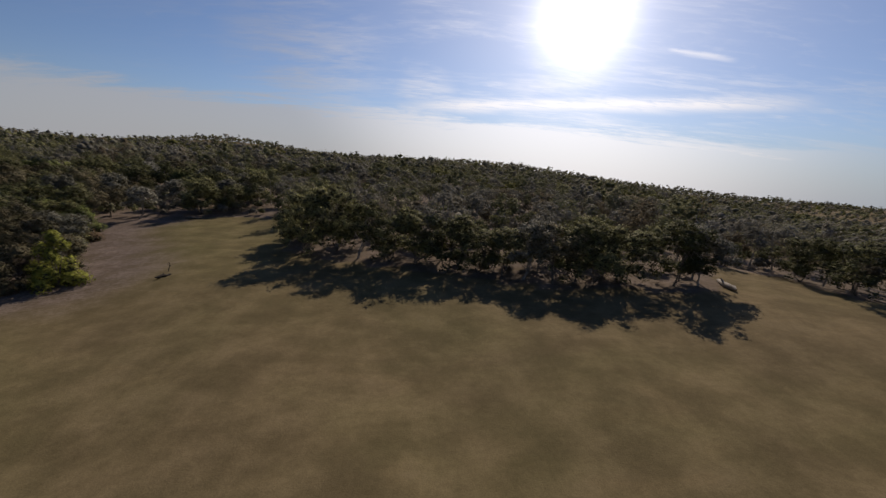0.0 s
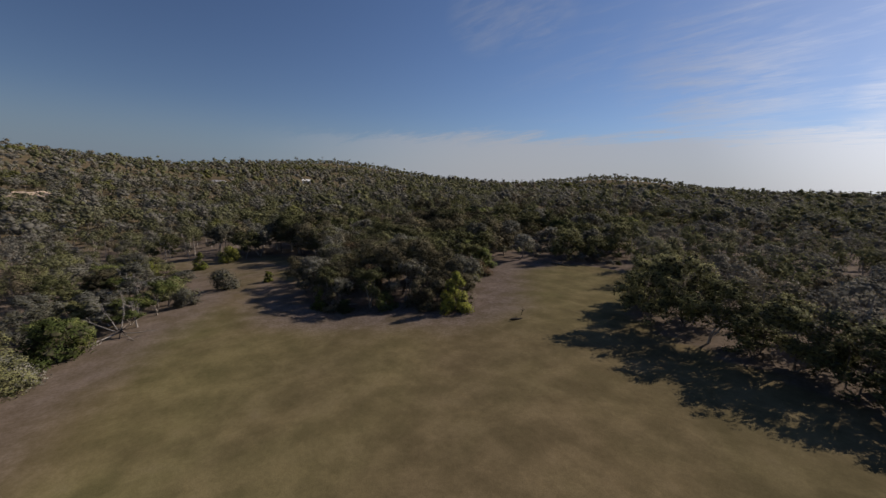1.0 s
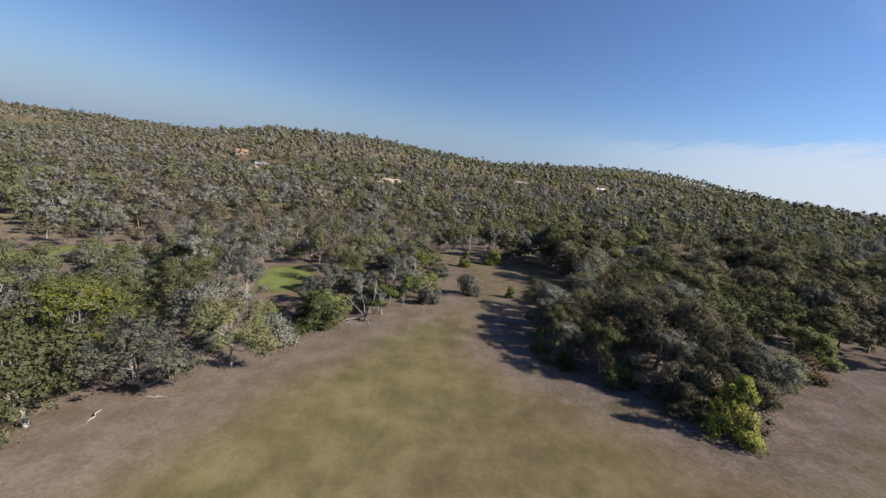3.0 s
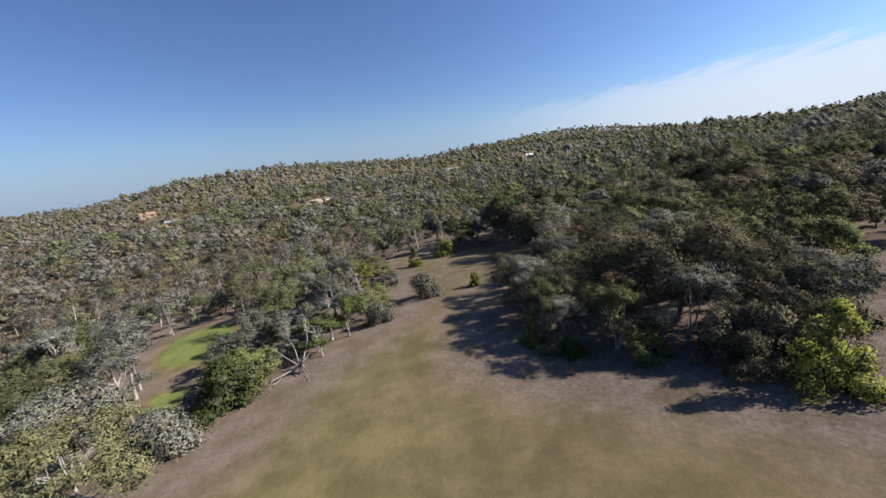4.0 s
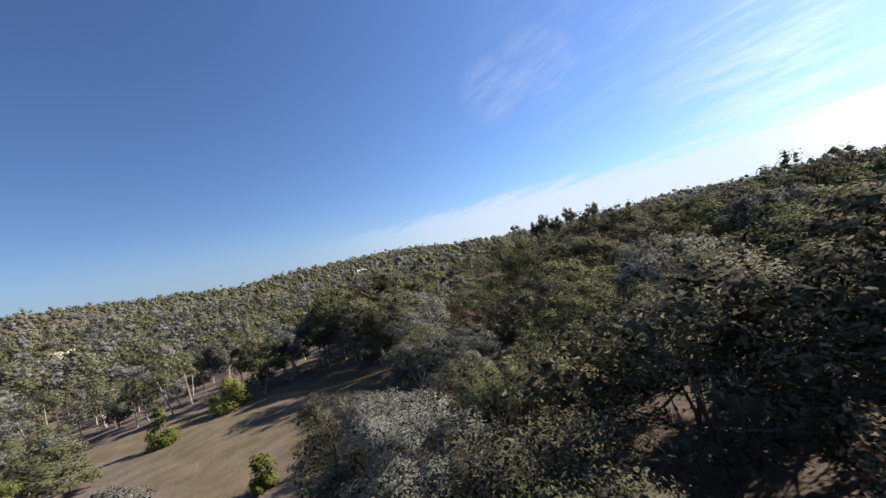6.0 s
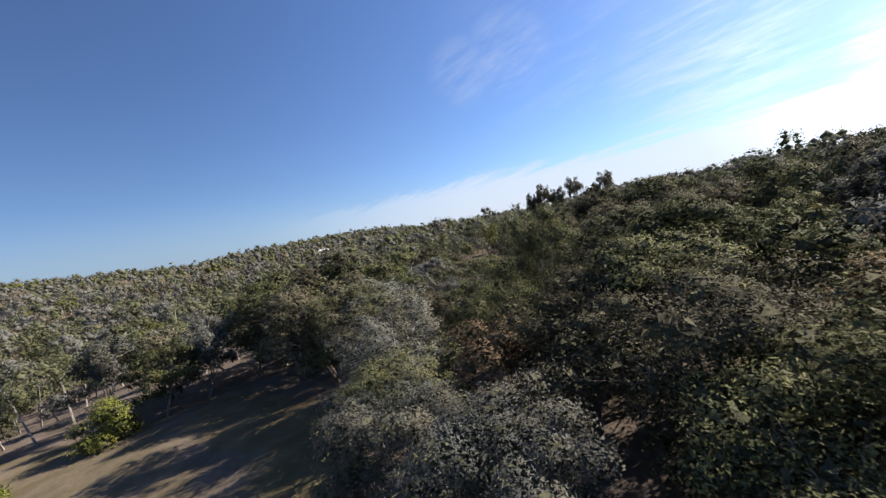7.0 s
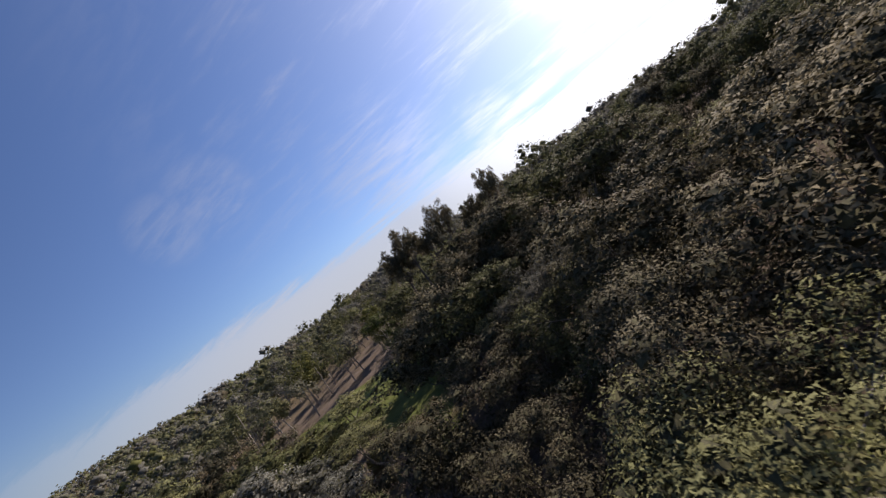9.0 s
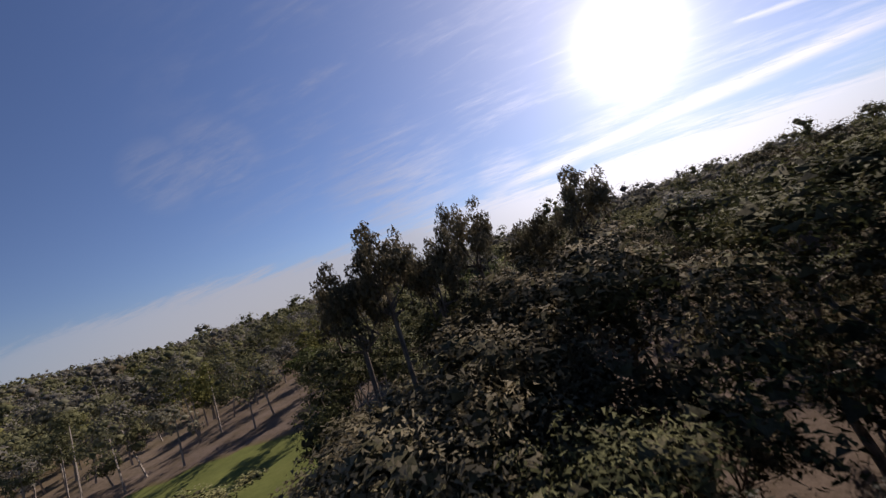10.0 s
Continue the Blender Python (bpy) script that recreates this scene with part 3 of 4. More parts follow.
# trees that stand singly on the near slope
LONE = {
    "spreading": make_tree(31, 6.4, 8.2, 13000, 0.115, "olive", BARK_PALE, "wide spreading olive gum with bare pale limbs showing", stems=1, bare_low=0.34, sides=8, clump_count=13, twigs=1, openness=0.72, whole=False, core=0.4, slim=0.55),
    "open": make_tree(32, 8.6, 5.0, 7500, 0.12, "grey", BARK_PALE, "tall open grey-leaved gum with long pale trunk", stems=1, bare_low=0.45, sides=8, clump_count=9, twigs=1, openness=0.8, whole=False, core=0.35, slim=0.5),
    "lime": make_tree(33, 7.6, 6.8, 13500, 0.115, "yellow", BARK_PALE, "dense yellow-green gum tree on the slope", stems=2, bare_low=0.12, clump_count=14, whole=False, core=0.5, slim=0.55),
    "soft": make_tree(34, 5.6, 6.6, 13000, 0.115, "grey", BARK_PALE, "soft grey-green wattle leafy to the ground", stems=2, bare_low=0.08, clump_count=14, whole=False, core=0.5, slim=0.5),
    "broad": make_tree(35, 7.0, 7.6, 13500, 0.115, "olive", BARK_PALE, "broad olive gum tree with dense rounded crown", stems=2, bare_low=0.18, clump_count=14, whole=False, core=0.5, slim=0.55),
    "plum": make_tree(36, 4.6, 4.6, 7500, 0.115, "plum", BARK_DARK, "dark plum-leaved small tree among green ones", stems=2, bare_low=0.1, clump_count=10, whole=False, core=0.4, slim=0.55),
}
BUSH = {
    "yellow": make_bush(41, 5.0, 4.4, 5200, 0.2, "yellow", "bright yellow-green shrub at the tip of the clump", cone=True),
    "cone": make_bush(42, 3.8, 3.4, 3200, 0.19, "yellow", "cone-shaped yellow-green young tree on the grass", cone=True),
    "grey": make_bush(43, 3.4, 6.0, 4600, 0.2, "grey", "low grey-green shrub at the edge of the grass"),
    "olive": make_bush(44, 3.8, 5.6, 4600, 0.2, "green", "rounded green shrub at the edge of the grass"),
    "small": make_bush(45, 1.8, 2.0, 800, 0.22, "yellow", "small green shrub alone on shaded ground"),
    "dark": make_bush(47, 4.4, 4.6, 4600, 0.16, "dull", "dark dull-green shrub leafy to the ground beside trees"),
    "bright": make_bush(48, 3.6, 5.6, 5200, 0.17, "yellow", "rounded yellow-green shrub beside the bare track"),
    "brown": make_bush(46, 2.4, 4.5, 2200, 0.18, "brown", "withered reddish-brown shrub beside the clump"),
}

TAKEN = []


def stand(kind, key, x, y, turn, s, sz=None, group="", room=1.5):
    put(kind[key], x, y, turn, s, sz, group)
    TAKEN.append((x, y, room))


# -- trees singled out along the flight
for kind, key, x, y, turn, s in ((HERO, "grey", -67.4, 31.6, 20, 0.78), (HERO, "grey", -62.4, 32.6, 160, 0.76), (HERO, "pale", -73.6, 36.0, 70, 0.8), (HERO, "olive", -71.1, 40.8, 30, 0.76),
                                 (HERO, "olive", -79.5, 49.5, 310, 0.82), (HERO, "dull", -84.5, 53.5, 15, 0.66),
                                 (HERO, "olive", -70.3, 34.4, 0, 0.7), (FINE, "brown", -68.0, 36.8, 220, 0.85), (HERO, "dull", -65.5, 43.0, 10, 0.9), (HERO, "olive", -77.6, 44.2, 200, 0.72), (HERO, "grey", -80.5, 45.8, 260, 0.82), (HERO, "olive", -82.0, 58.5, 120, 0.78), (HERO, "dull", -86.8, 59.8, 0, 0.75),
                                 (HERO, "dull", -78.6, 54.0, 75, 0.88), (HERO, "dull", -85.2, 48.5, 175, 0.78), (HERO, "dull", -66.2, 39.8, 330, 0.84), (HERO, "grey", -83.4, 62.2, 40, 0.85),
                                 (HERO, "dull", -62.0, 38.0, 250, 0.9), (FINE, "olive", -66.5, 47.5, 200, 1.0), (HERO, "dull", -78.5, 41.0, 130, 0.82),
                                 (FINE, "dull", -75.0, 55.5, 45, 1.1), (FINE, "dull", -79.0, 60.5, 280, 1.05),
                                 (FINE, "grey", -84.5, 40.5, 300, 1.0), (HERO, "dull", -78.2, 37.4, 60, 0.82), (HERO, "olive", -81.8, 37.6, 190, 0.9), (FINE, "dull", -86.0, 37.2, 310, 1.1), (FINE, "dull", -94.6, 37.2, 20, 1.1), (FINE, "olive", -98.8, 38.0, 145, 1.1), (FINE, "grey", -90.5, 39.0, 15, 0.9), (FINE, "dull", -91.3, 66.6, 15, 1.1), (FINE, "olive", -89.5, 48.0, 155, 0.85), (FINE, "dull", -91.0, 56.0, 60, 0.8),
                                 (HERO, "olive", -55.5, 32.0, 95, 0.72), (HERO, "dull", -51.0, 27.0, 175, 0.75), (HERO, "grey", -57.0, 26.3, 240, 0.76), (FINE, "dull", -50.6, 32.6, 20, 1.08), (FINE, "dull", -45.4, 34.0, 110, 1.15), (HERO, "olive", -55.8, 35.8, 215, 0.85), (FINE, "dull", -72.0, 62.0, 5, 1.05),
                                 (FINE, "olive", -88.4, 65.5, 225, 0.9), (FINE, "dull", -90.2, 69.6, 15, 1.14), (FINE, "dull", -87.6, 71.6, 95, 1.2), (FINE, "dull", -84.4, 71.6, 180, 1.24), (FINE, "olive", -80.6, 70.0, 285, 1.22), (FINE, "dull", -93.6, 68.4, 50, 0.95), (FINE, "dull", -77.0, 67.5, 135, 1.15), (FINE, "dull", -83.9, 70.6, 35, 0.5)):
    stand(kind, key, x, y, turn, 1.4 * s, s, group="trees of the wood")
for key, x, y, turn, s in (("grey", -41.6, 31.8, 30, 0.82), ("dull", -38.2, 35.4, 140, 0.76), ("olive", -43.6, 27.8, 210, 0.7), ("dull", -41.8, 37.8, 300, 0.95), ("olive", -47.8, 38.4, 60, 0.95), ("grey", -37.8, 39.4, 250, 0.8), ("olive", -48.4, 24.6, 80, 0.66), ("grey", -54.0, 24.2, 10, 0.66)):
    stand(FINE, key, x, y, turn, 1.3 * s, s, group="trees of the wood")
stand(HERO, "olive", -73.9, 46.6, 100, 1.0, 1.16, group="trees of the wood", room=2.6)
for x, y, turn, top in ((-91.4, 69.9, 0, 11.9), (-92.6, 69.5, 140, 10.9), (-90.3, 71.2, 250, 11.1), (-89.2, 74.0, 60, 12.2), (-84.8, 73.9, 320, 12.0), (-87.0, 74.6, 190, 10.8)):
    stand(FINE, "tall", x, y, turn, 0.56, (top - float(height(x, y))) / 11.8, group="tall trees above the wood", room=1.2)
for key, x, y, turn, s, sz, room in (("spreading", -40.0, -7.8, 40, 0.95, None, 3.6), ("soft", -35.2, -12.4, 0, 1.0, None, 3.0), ("lime", -39.6, -21.0, 80, 1.0, None, 3.6), ("plum", -33.2, -18.0, 0, 1.0, None, 2.2), ("plum", -37.0, -15.8, 120, 0.8, None, 1.6),
                                     ("broad", -25.0, -16.6, 200, 0.8, None, 3.0), ("broad", -30.0, -20.5, 60, 0.85, None, 3.0), ("broad", -53.0, -20.6, 20, 1.0, None, 3.8), ("soft", -46.5, -14.6, 150, 1.05, None, 3.2), ("open", -59.3, -16.4, 0, 1.0, None, 2.4), ("broad", -47.4, -26.5, 110, 0.95, None, 3.4),
                                     ("open", -62.0, 3.6, 90, 0.75, 0.86, 1.6), ("spreading", -60.5, -25.0, 230, 0.9, None, 3.4), ("open", -66.5, -27.5, 200, 0.95, None, 2.4), ("lime", -31.2, -25.0, 10, 0.9, None, 3.2), ("soft", -60.5, -6.2, 250, 0.72, None, 2.4),
                                     ("broad", -70.0, -29.0, 300, 1.0, None, 3.6), ("open", -52.5, -12.6, 300, 0.9, None, 2.0), ("lime", -86.0, 5.0, 30, 0.75, None, 2.4), ("open", -76.5, 4.0, 130, 0.85, None, 2.0), ("spreading", -82.0, -8.0, 70, 0.9, None, 3.2)):
    stand(LONE, key, x, y, turn, 1.28 * s, sz or s, group="trees on the near slope", room=room)
# -- the clump's rim and the field's shrubs
for key, x, y, turn, s, sz, room in (("yellow", -33.2, 33.6, 0, 1.0, None, 2.0), ("cone", -97.2, 15.8, 0, 1.05, None, 1.5), ("bright", -102.0, 22.6, 40, 1.0, None, 3), ("small", -70.6, 22.6, 0, 1.0, None, 1.5),
                                     ("grey", -71.5, 15.6, 30, 0.95, None, 3), ("grey", -63.5, 9.2, 120, 0.75, None, 1.5), ("olive", -50.5, -3.5, 0, 1.15, None, 3), ("grey", -46.0, -6.5, 75, 0.95, None, 3),
                                     ("olive", -73.0, 8.8, 90, 0.9, None, 2), ("brown", -45.5, 49.5, 0, 1.0, None, 1.5), ("olive", -49.5, 54.0, 150, 0.9, None, 1.5),
                                     ("olive", -41.0, 28.4, 200, 0.6, None, 1.2), ("dark", -36.4, 33.6, 60, 0.85, None, 1.4), ("dark", -36.0, 31.4, 310, 0.62, None, 1.0), ("dark", -38.6, 31.6, 160, 0.8, None, 1.3), ("dark", -35.4, 36.4, 250, 0.9, None, 1.4), ("dark", -46.2, 23.4, 20, 0.6, None, 1.2), ("olive", -44.6, 24.6, 100, 0.42, None, 1.0), ("cone", -47.5, 22.5, 70, 0.7, None, 1.0)):
    stand(BUSH, key, x, y, turn, s, sz, room=room)
stand(WOOD, "dark", -15.2, 44.8, 30, 1.0, room=2.0)
stand(WOOD, "dark", -12.4, 46.4, 130, 1.0, room=2.0)
stand(FINE, "brown", -46.2, 29.4, 40, 0.85, room=2.5)
stand(WOOD, "olive", -119.0, 12.5, 40, 0.85, room=2.0)

# -- dead trees and fallen wood
def make_dead(seed, high, label, name="dead_tree", sides=6):
    """A bare bleached gum: stem, limbs and forked twigs."""
    rng = np.random.default_rng(seed)
    thing = empty(name)
    a = rng.uniform(0, 6.28)
    top = np.array((0.12 * high * math.cos(a), 0.12 * high * math.sin(a), high * 0.8))
    mid = top * 0.5 + np.array((0.05 * high, -0.04 * high, 0))
    r0 = 0.016 * high + 0.03
    mesh_object("trunk", *tube((np.array((0, 0, -0.3)), mid * 0.5, mid, top), (r0 * 1.3, r0, r0 * 0.7, r0 * 0.2), sides), DEADWOOD, thing, True)
    for k in range(8):
        f = rng.uniform(0.35, 0.95)
        root = mid * 2 * f if f < 0.5 else mid + (top - mid) * (f - 0.5) * 2
        w = a + k * 2.4 + rng.uniform(-0.4, 0.4)
        out = high * rng.uniform(0.16, 0.3)
        tip = root + np.array((out * math.cos(w), out * math.sin(w), high * rng.uniform(0.12, 0.34)))
        bend = root * 0.5 + tip * 0.5 + rng.normal(size=3) * 0.04 * high
        limb = [tube((root, bend, tip), (r0 * 0.45, r0 * 0.28, r0 * 0.07), 5)]
        for _ in range(3):
            q = bend + (tip - bend) * rng.uniform(0.1, 0.8)
            limb.append(tube((q, q + (tip - bend) * 0.5 + rng.normal(size=3) * 0.07 * high), (r0 * 0.15, r0 * 0.03), 4))
        mesh_object("limb", *weld(limb), DEADWOOD, thing, True)
    return tagged(thing, label, "dead tree")


DEAD = {"tall": make_dead(61, 7.6, "bare bleached dead gum among the living trees"), "small": make_dead(62, 4.2, "small bare dead gum with pale branches")}
for key, x, y, turn, s in (("tall", -86.6, 42.6, 0, 0.95), ("tall", -83.6, 46.6, 100, 0.9), ("tall", -92.5, 48.6, 210, 0.95), ("tall", -117.4, 11.4, 75, 0.75), ("small", -80.5, 6.0, 15, 1.2), ("small", -57.0, 3.4, 30, 1.0), ("tall", -61.6, -17.2, 300, 0.9),
                           ("tall", -70.5, 3.0, 60, 0.85), ("small", -49.5, 51.5, 0, 0.8)):
    stand(DEAD, key, x, y, turn, s, group="dead trees", room=1.0)


def build_fallen_tree():
    """A toppled dead gum at the edge of the grass: pale limbs, dark root plate, broken branches."""
    rng = np.random.default_rng(71)
    x, y = -54.6, 1.6
    thing = empty("fallen_tree")
    thing.matrix_basis = pose(x, y, float(height(x, y)))
    for name, pts, r in (("trunk", ((0.4, 0.3, 0.9), (0.0, 0.0, 0.55), (0.9, -1.6, 0.25), (1.9, -3.0, 0.12)), (0.26, 0.2, 0.12, 0.05)),
                         ("limb", ((0.0, 0.0, 0.5), (-1.2, -1.5, 1.1), (-2.6, -3.2, 1.9)), (0.13, 0.10, 0.03)),
                         ("limb", ((0.0, 0.0, 0.6), (-1.6, -0.6, 1.6), (-3.0, -1.6, 3.1)), (0.12, 0.08, 0.03)),
                         ("limb", ((-0.3, 0.2, 0.6), (-2.2, 0.6, 2.2), (-3.3, 0.5, 4.2)), (0.12, 0.09, 0.04)),
                         ("limb", ((0.3, 0.3, 0.5), (1.0, 1.8, 0.55), (1.6, 3.4, 0.8)), (0.10, 0.07, 0.02)),
                         ("limb", ((0.4, 0.2, 0.5), (1.6, 0.9, 0.35), (3.1, 1.4, 0.25)), (0.09, 0.06, 0.02)),
                         ("limb", ((0.9, -1.6, 0.3), (1.8, -1.5, 0.3), (2.8, -2.3, 0.12)), (0.08, 0.05, 0.02))):
        r = [0.48 * q for q in r]
        bits = [tube([np.array(p) for p in pts], r, 7)]
        if name == "limb":
            p0, p1 = np.array(pts[-2]), np.array(pts[-1])
            for _ in range(4):
                q = p0 + (p1 - p0) * rng.uniform(0, 0.8)
                bits.append(tube((q, q + (p1 - p0) * 0.45 + rng.normal(size=3) * 0.35 + np.array((0, 0, 0.2))), (r[1] * 0.4, 0.012), 4))
        mesh_object(name, *weld(bits), DEADWOOD, thing, True)
    roots = [tube((np.array((0.3, 0.25, 0.9)), np.array((0.3, 0.25, 0.9)) + d * rng.uniform(0.5, 1.0)), (0.14, 0.03), 5) for d in rng.normal(size=(14, 3)) * 0.75]
    mesh_object("root_plate", *weld(roots), BARK_DARK, thing, True)
    tagged(thing, "fallen dead gum with bleached limbs at the grass edge", "dead tree")
    TAKEN.append((x, y, 3.2))


build_fallen_tree()


def build_sapling(x, y, turn, label):
    """A blackened leaning sapling."""
    thing = empty("dead_sapling")
    thing.matrix_basis = pose(x, y, float(height(x, y)), 0, 0, turn) @ Matrix.Diagonal((0.62, 0.62, 0.62, 1))
    mesh_object("stem", *tube([np.array(p) for p in ((0, 0, -0.1), (0.08, 0.03, 0.5), (0.25, 0.1, 1.0), (0.1, 0.2, 1.5))], (0.07, 0.05, 0.04, 0.015), 6), BARK_BURNT, thing, True)
    for w in (0.5, 2.2, 4.4):
        mesh_object("branch", *tube([np.array(p) for p in ((0.2, 0.08, 0.8), (0.2 + 0.5 * math.cos(w), 0.08 + 0.5 * math.sin(w), 1.25), (0.2 + 0.8 * math.cos(w), 0.08 + 0.8 * math.sin(w), 1.2))], (0.035, 0.02, 0.008), 5), BARK_BURNT, thing, True)
    tagged(thing, label, "sapling")


def build_log(x, y, turn, length, thick, mat, label):
    """A broken log lying on the ground, with splintered ends and a stub."""
    rng = np.random.default_rng(int(abs(x * 7 + y * 13)))
    thing = empty("log")
    thing.matrix_basis = pose(x, y, float(height(x, y)), 0, 0, turn)
    n = 6
    pts = [np.array((length * (k / n - 0.5), rng.normal() * 0.05, thick * 0.8 + rng.normal() * 0.02)) for k in range(n + 1)]
    mesh_object("stem", *tube(pts, [thick * q for q in (0.35, 1.0, 0.95, 1.05, 0.9, 0.8, 0.25)], 7), mat, thing, True)
    mesh_object("stub", *tube((pts[3], pts[3] + np.array((0.15, 0.3, 0.45)) * length * 0.3), (thick * 0.5, thick * 0.2), 5), mat, thing, True)
    tagged(thing, label, "log")


BARK_BURNT = bark_material("bark_burnt", (0.012, 0.011, 0.010), (0.05, 0.045, 0.04))
build_sapling(-26.3, 37.6, 20, "thin blackened sapling leaning on the open grass")
build_log(-25.6, 36.0, 75, 1.7, 0.13, BARK_BURNT, "short charred log lying on the open grass")
build_log(-39.8, 64.0, 10, 3.4, 0.16, BARK_DARK, "dark fallen log on the bare ground before the trees")
build_log(-43.0, 29.6, 100, 3.0, 0.12, DEADWOOD, "pale fallen log lying in the shade of the clump")
build_log(-47.0, 26.2, 60, 2.6, 0.1, DEADWOOD, "pale fallen log lying in the shade of the clump")
build_log(27.3, 38.2, 80, 4.0, 0.28, DEADWOOD, "thick pale log lying on the grass beside the clump")
build_log(-76.5, 45.2, 40, 3.6, 0.12, DEADWOOD, "bleached fallen branch on the forest floor")
build_log(-23.6, -11.6, 50, 2.4, 0.07, DEADWOOD, "thin bleached branch lying on bare earth")
build_log(-30.4, -12.4, 15, 1.8, 0.06, DEADWOOD, "thin bleached branch lying on bare earth")
build_log(-33.6, -10.2, 110, 1.5, 0.05, DEADWOOD, "thin bleached branch lying on bare earth")
build_log(-96.5, 9.5, 30, 3.0, 0.12, DEADWOOD, "pale fallen log beside the track")

# -- houses and a cutting on the far slopes
def plain_material(name, colour, rough=0.7, grain=8.0):
    m, n = material(name)
    place = n.add("ShaderNodeTexCoord").outputs["Object"]
    g = n.noise(place, grain, 4.0, 0.6)
    b = n.add("ShaderNodeBsdfPrincipled")
    n.join(n.mix(n.ramp(g, 0.3, 0.7), tuple(0.8 * c for c in colour), colour), b.inputs["Base Color"])
    b.inputs["Roughness"].default_value = rough
    finish(n, b.outputs[0])
    return m


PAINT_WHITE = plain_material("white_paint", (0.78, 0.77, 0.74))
BRICK = plain_material("pale_brick", (0.42, 0.30, 0.22))
ROOF_GREY = plain_material("grey_roof", (0.26, 0.26, 0.26))
ROOF_WHITE = plain_material("white_roof", (0.75, 0.75, 0.74))
ROOF_RED = plain_material("terracotta_roof", (0.36, 0.20, 0.13))
PANE = plain_material("window_glass", (0.06, 0.07, 0.08), 0.1)
EARTH = plain_material("bare_earth_bank", (0.42, 0.33, 0.25), 0.95, 0.6)


def box(x0, x1, y0, y1, z0, z1):
    v = np.array([(x, y, z) for z in (z0, z1) for y in (y0, y1) for x in (x0, x1)], float)
    return v, np.array([(0, 2, 3, 1), (4, 5, 7, 6), (0, 1, 5, 4), (2, 6, 7, 3), (0, 4, 6, 2), (1, 3, 7, 5)])


def build_house(x, y, turn, long, deep, wall, roof, label):
    """A single-storey house with gabled roof, windows and door."""
    thing = empty("house")
    thing.matrix_basis = pose(x, y, float(height(x, y)), 0, 0, turn)
    a, b, h = long / 2, deep / 2, 2.9
    for q in (box(-a, a, -b, -b + 0.25, -1.5, h), box(-a, a, b - 0.25, b, -1.5, h), box(-a, -a + 0.25, -b + 0.25, b - 0.25, -1.5, h), box(a - 0.25, a, -b + 0.25, b - 0.25, -1.5, h)):
        mesh_object("wall", *q, wall, thing)
    e, r = 0.5, h + deep * 0.22
    v = np.array([(-a - e, -b - e, h), (a + e, -b - e, h), (a + e, 0, r), (-a - e, 0, r), (-a - e, b + e, h), (a + e, b + e, h)])
    low = v - np.array((0, 0, 0.18))
    mesh_object("roof", np.concatenate([v, low]), np.array([(0, 1, 2, 3), (3, 2, 5, 4), (6, 9, 8, 7), (9, 10, 11, 8), (0, 6, 7, 1), (4, 5, 11, 10), (1, 7, 8, 2), (2, 8, 11, 5), (0, 3, 9, 6), (3, 4, 10, 9)]), roof, thing)
    for k in range(max(2, int(long / 4))):
        wx = -a + long * (k + 0.5) / max(2, int(long / 4))
        mesh_object("window", *box(wx - 0.8, wx + 0.8, -b - 0.03, -b - 0.003, 1.0, 2.2), PANE, thing)
    mesh_object("door", *box(a - 1.6, a - 0.7, -b - 0.04, -b - 0.003, 0.0, 2.05), BARK_DARK, thing)
    tagged(thing, label, "house", group="houses on the far slope")
    d = math.hypot(x + 20, y - 15)
    for q, room in ((0, 13), (17, 11), (32, 8)):
        TAKEN.append((x + (-20 - x) / d * q, y + (15 - y) / d * q, room))


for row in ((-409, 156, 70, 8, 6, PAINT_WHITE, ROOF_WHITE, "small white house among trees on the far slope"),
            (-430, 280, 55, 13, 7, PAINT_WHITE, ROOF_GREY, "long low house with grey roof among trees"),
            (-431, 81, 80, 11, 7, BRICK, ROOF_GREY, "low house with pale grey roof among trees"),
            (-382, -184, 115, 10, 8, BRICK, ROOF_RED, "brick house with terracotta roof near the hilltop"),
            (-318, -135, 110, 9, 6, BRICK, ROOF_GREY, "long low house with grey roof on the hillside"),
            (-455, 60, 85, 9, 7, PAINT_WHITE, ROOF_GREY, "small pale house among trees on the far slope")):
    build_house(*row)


def build_bank(x, y, turn, long, label):
    """A bare cutting in the hillside: uneven earth with a ragged outline."""
    rng = np.random.default_rng(5)
    u, w = np.meshgrid(np.linspace(-1, 1, 15), np.linspace(-1, 1, 9))
    edge = 1 - 0.25 * np.sin(u * 7 + 1) * np.abs(w)
    px, py = u * long / 2 + rng.normal(size=u.shape) * 0.5, w * 5.5 * edge + 3.0 * u + rng.normal(size=u.shape) * 0.4
    c, s = math.cos(radians(turn)), math.sin(radians(turn))
    gx, gy = x + px * c - py * s, y + px * s + py * c
    gz = height(gx, gy) + 2.6 * (1 - np.maximum(np.abs(u) ** 3, np.abs(w) ** 3)) * (1 + 0.4 * w) - 0.3 + rng.normal(size=u.shape) * 0.2
    i = (np.arange(8)[:, None] * 15 + np.arange(14)[None, :]).ravel()
    ob = mesh_object("earth_bank", np.c_[gx.ravel(), gy.ravel(), gz.ravel()], np.c_[i, i + 1, i + 16, i + 15], EARTH)
    tagged(ob, "bare tan earth cutting on the wooded hillside", "earth bank")
    d = math.hypot(x + 20, y - 15)
    for q, room in ((0, 11), (14, 9)):
        TAKEN.append((x + (-20 - x) / d * q, y + (15 - y) / d * q, room))


build_bank(-290, -31, 100, 22, "")

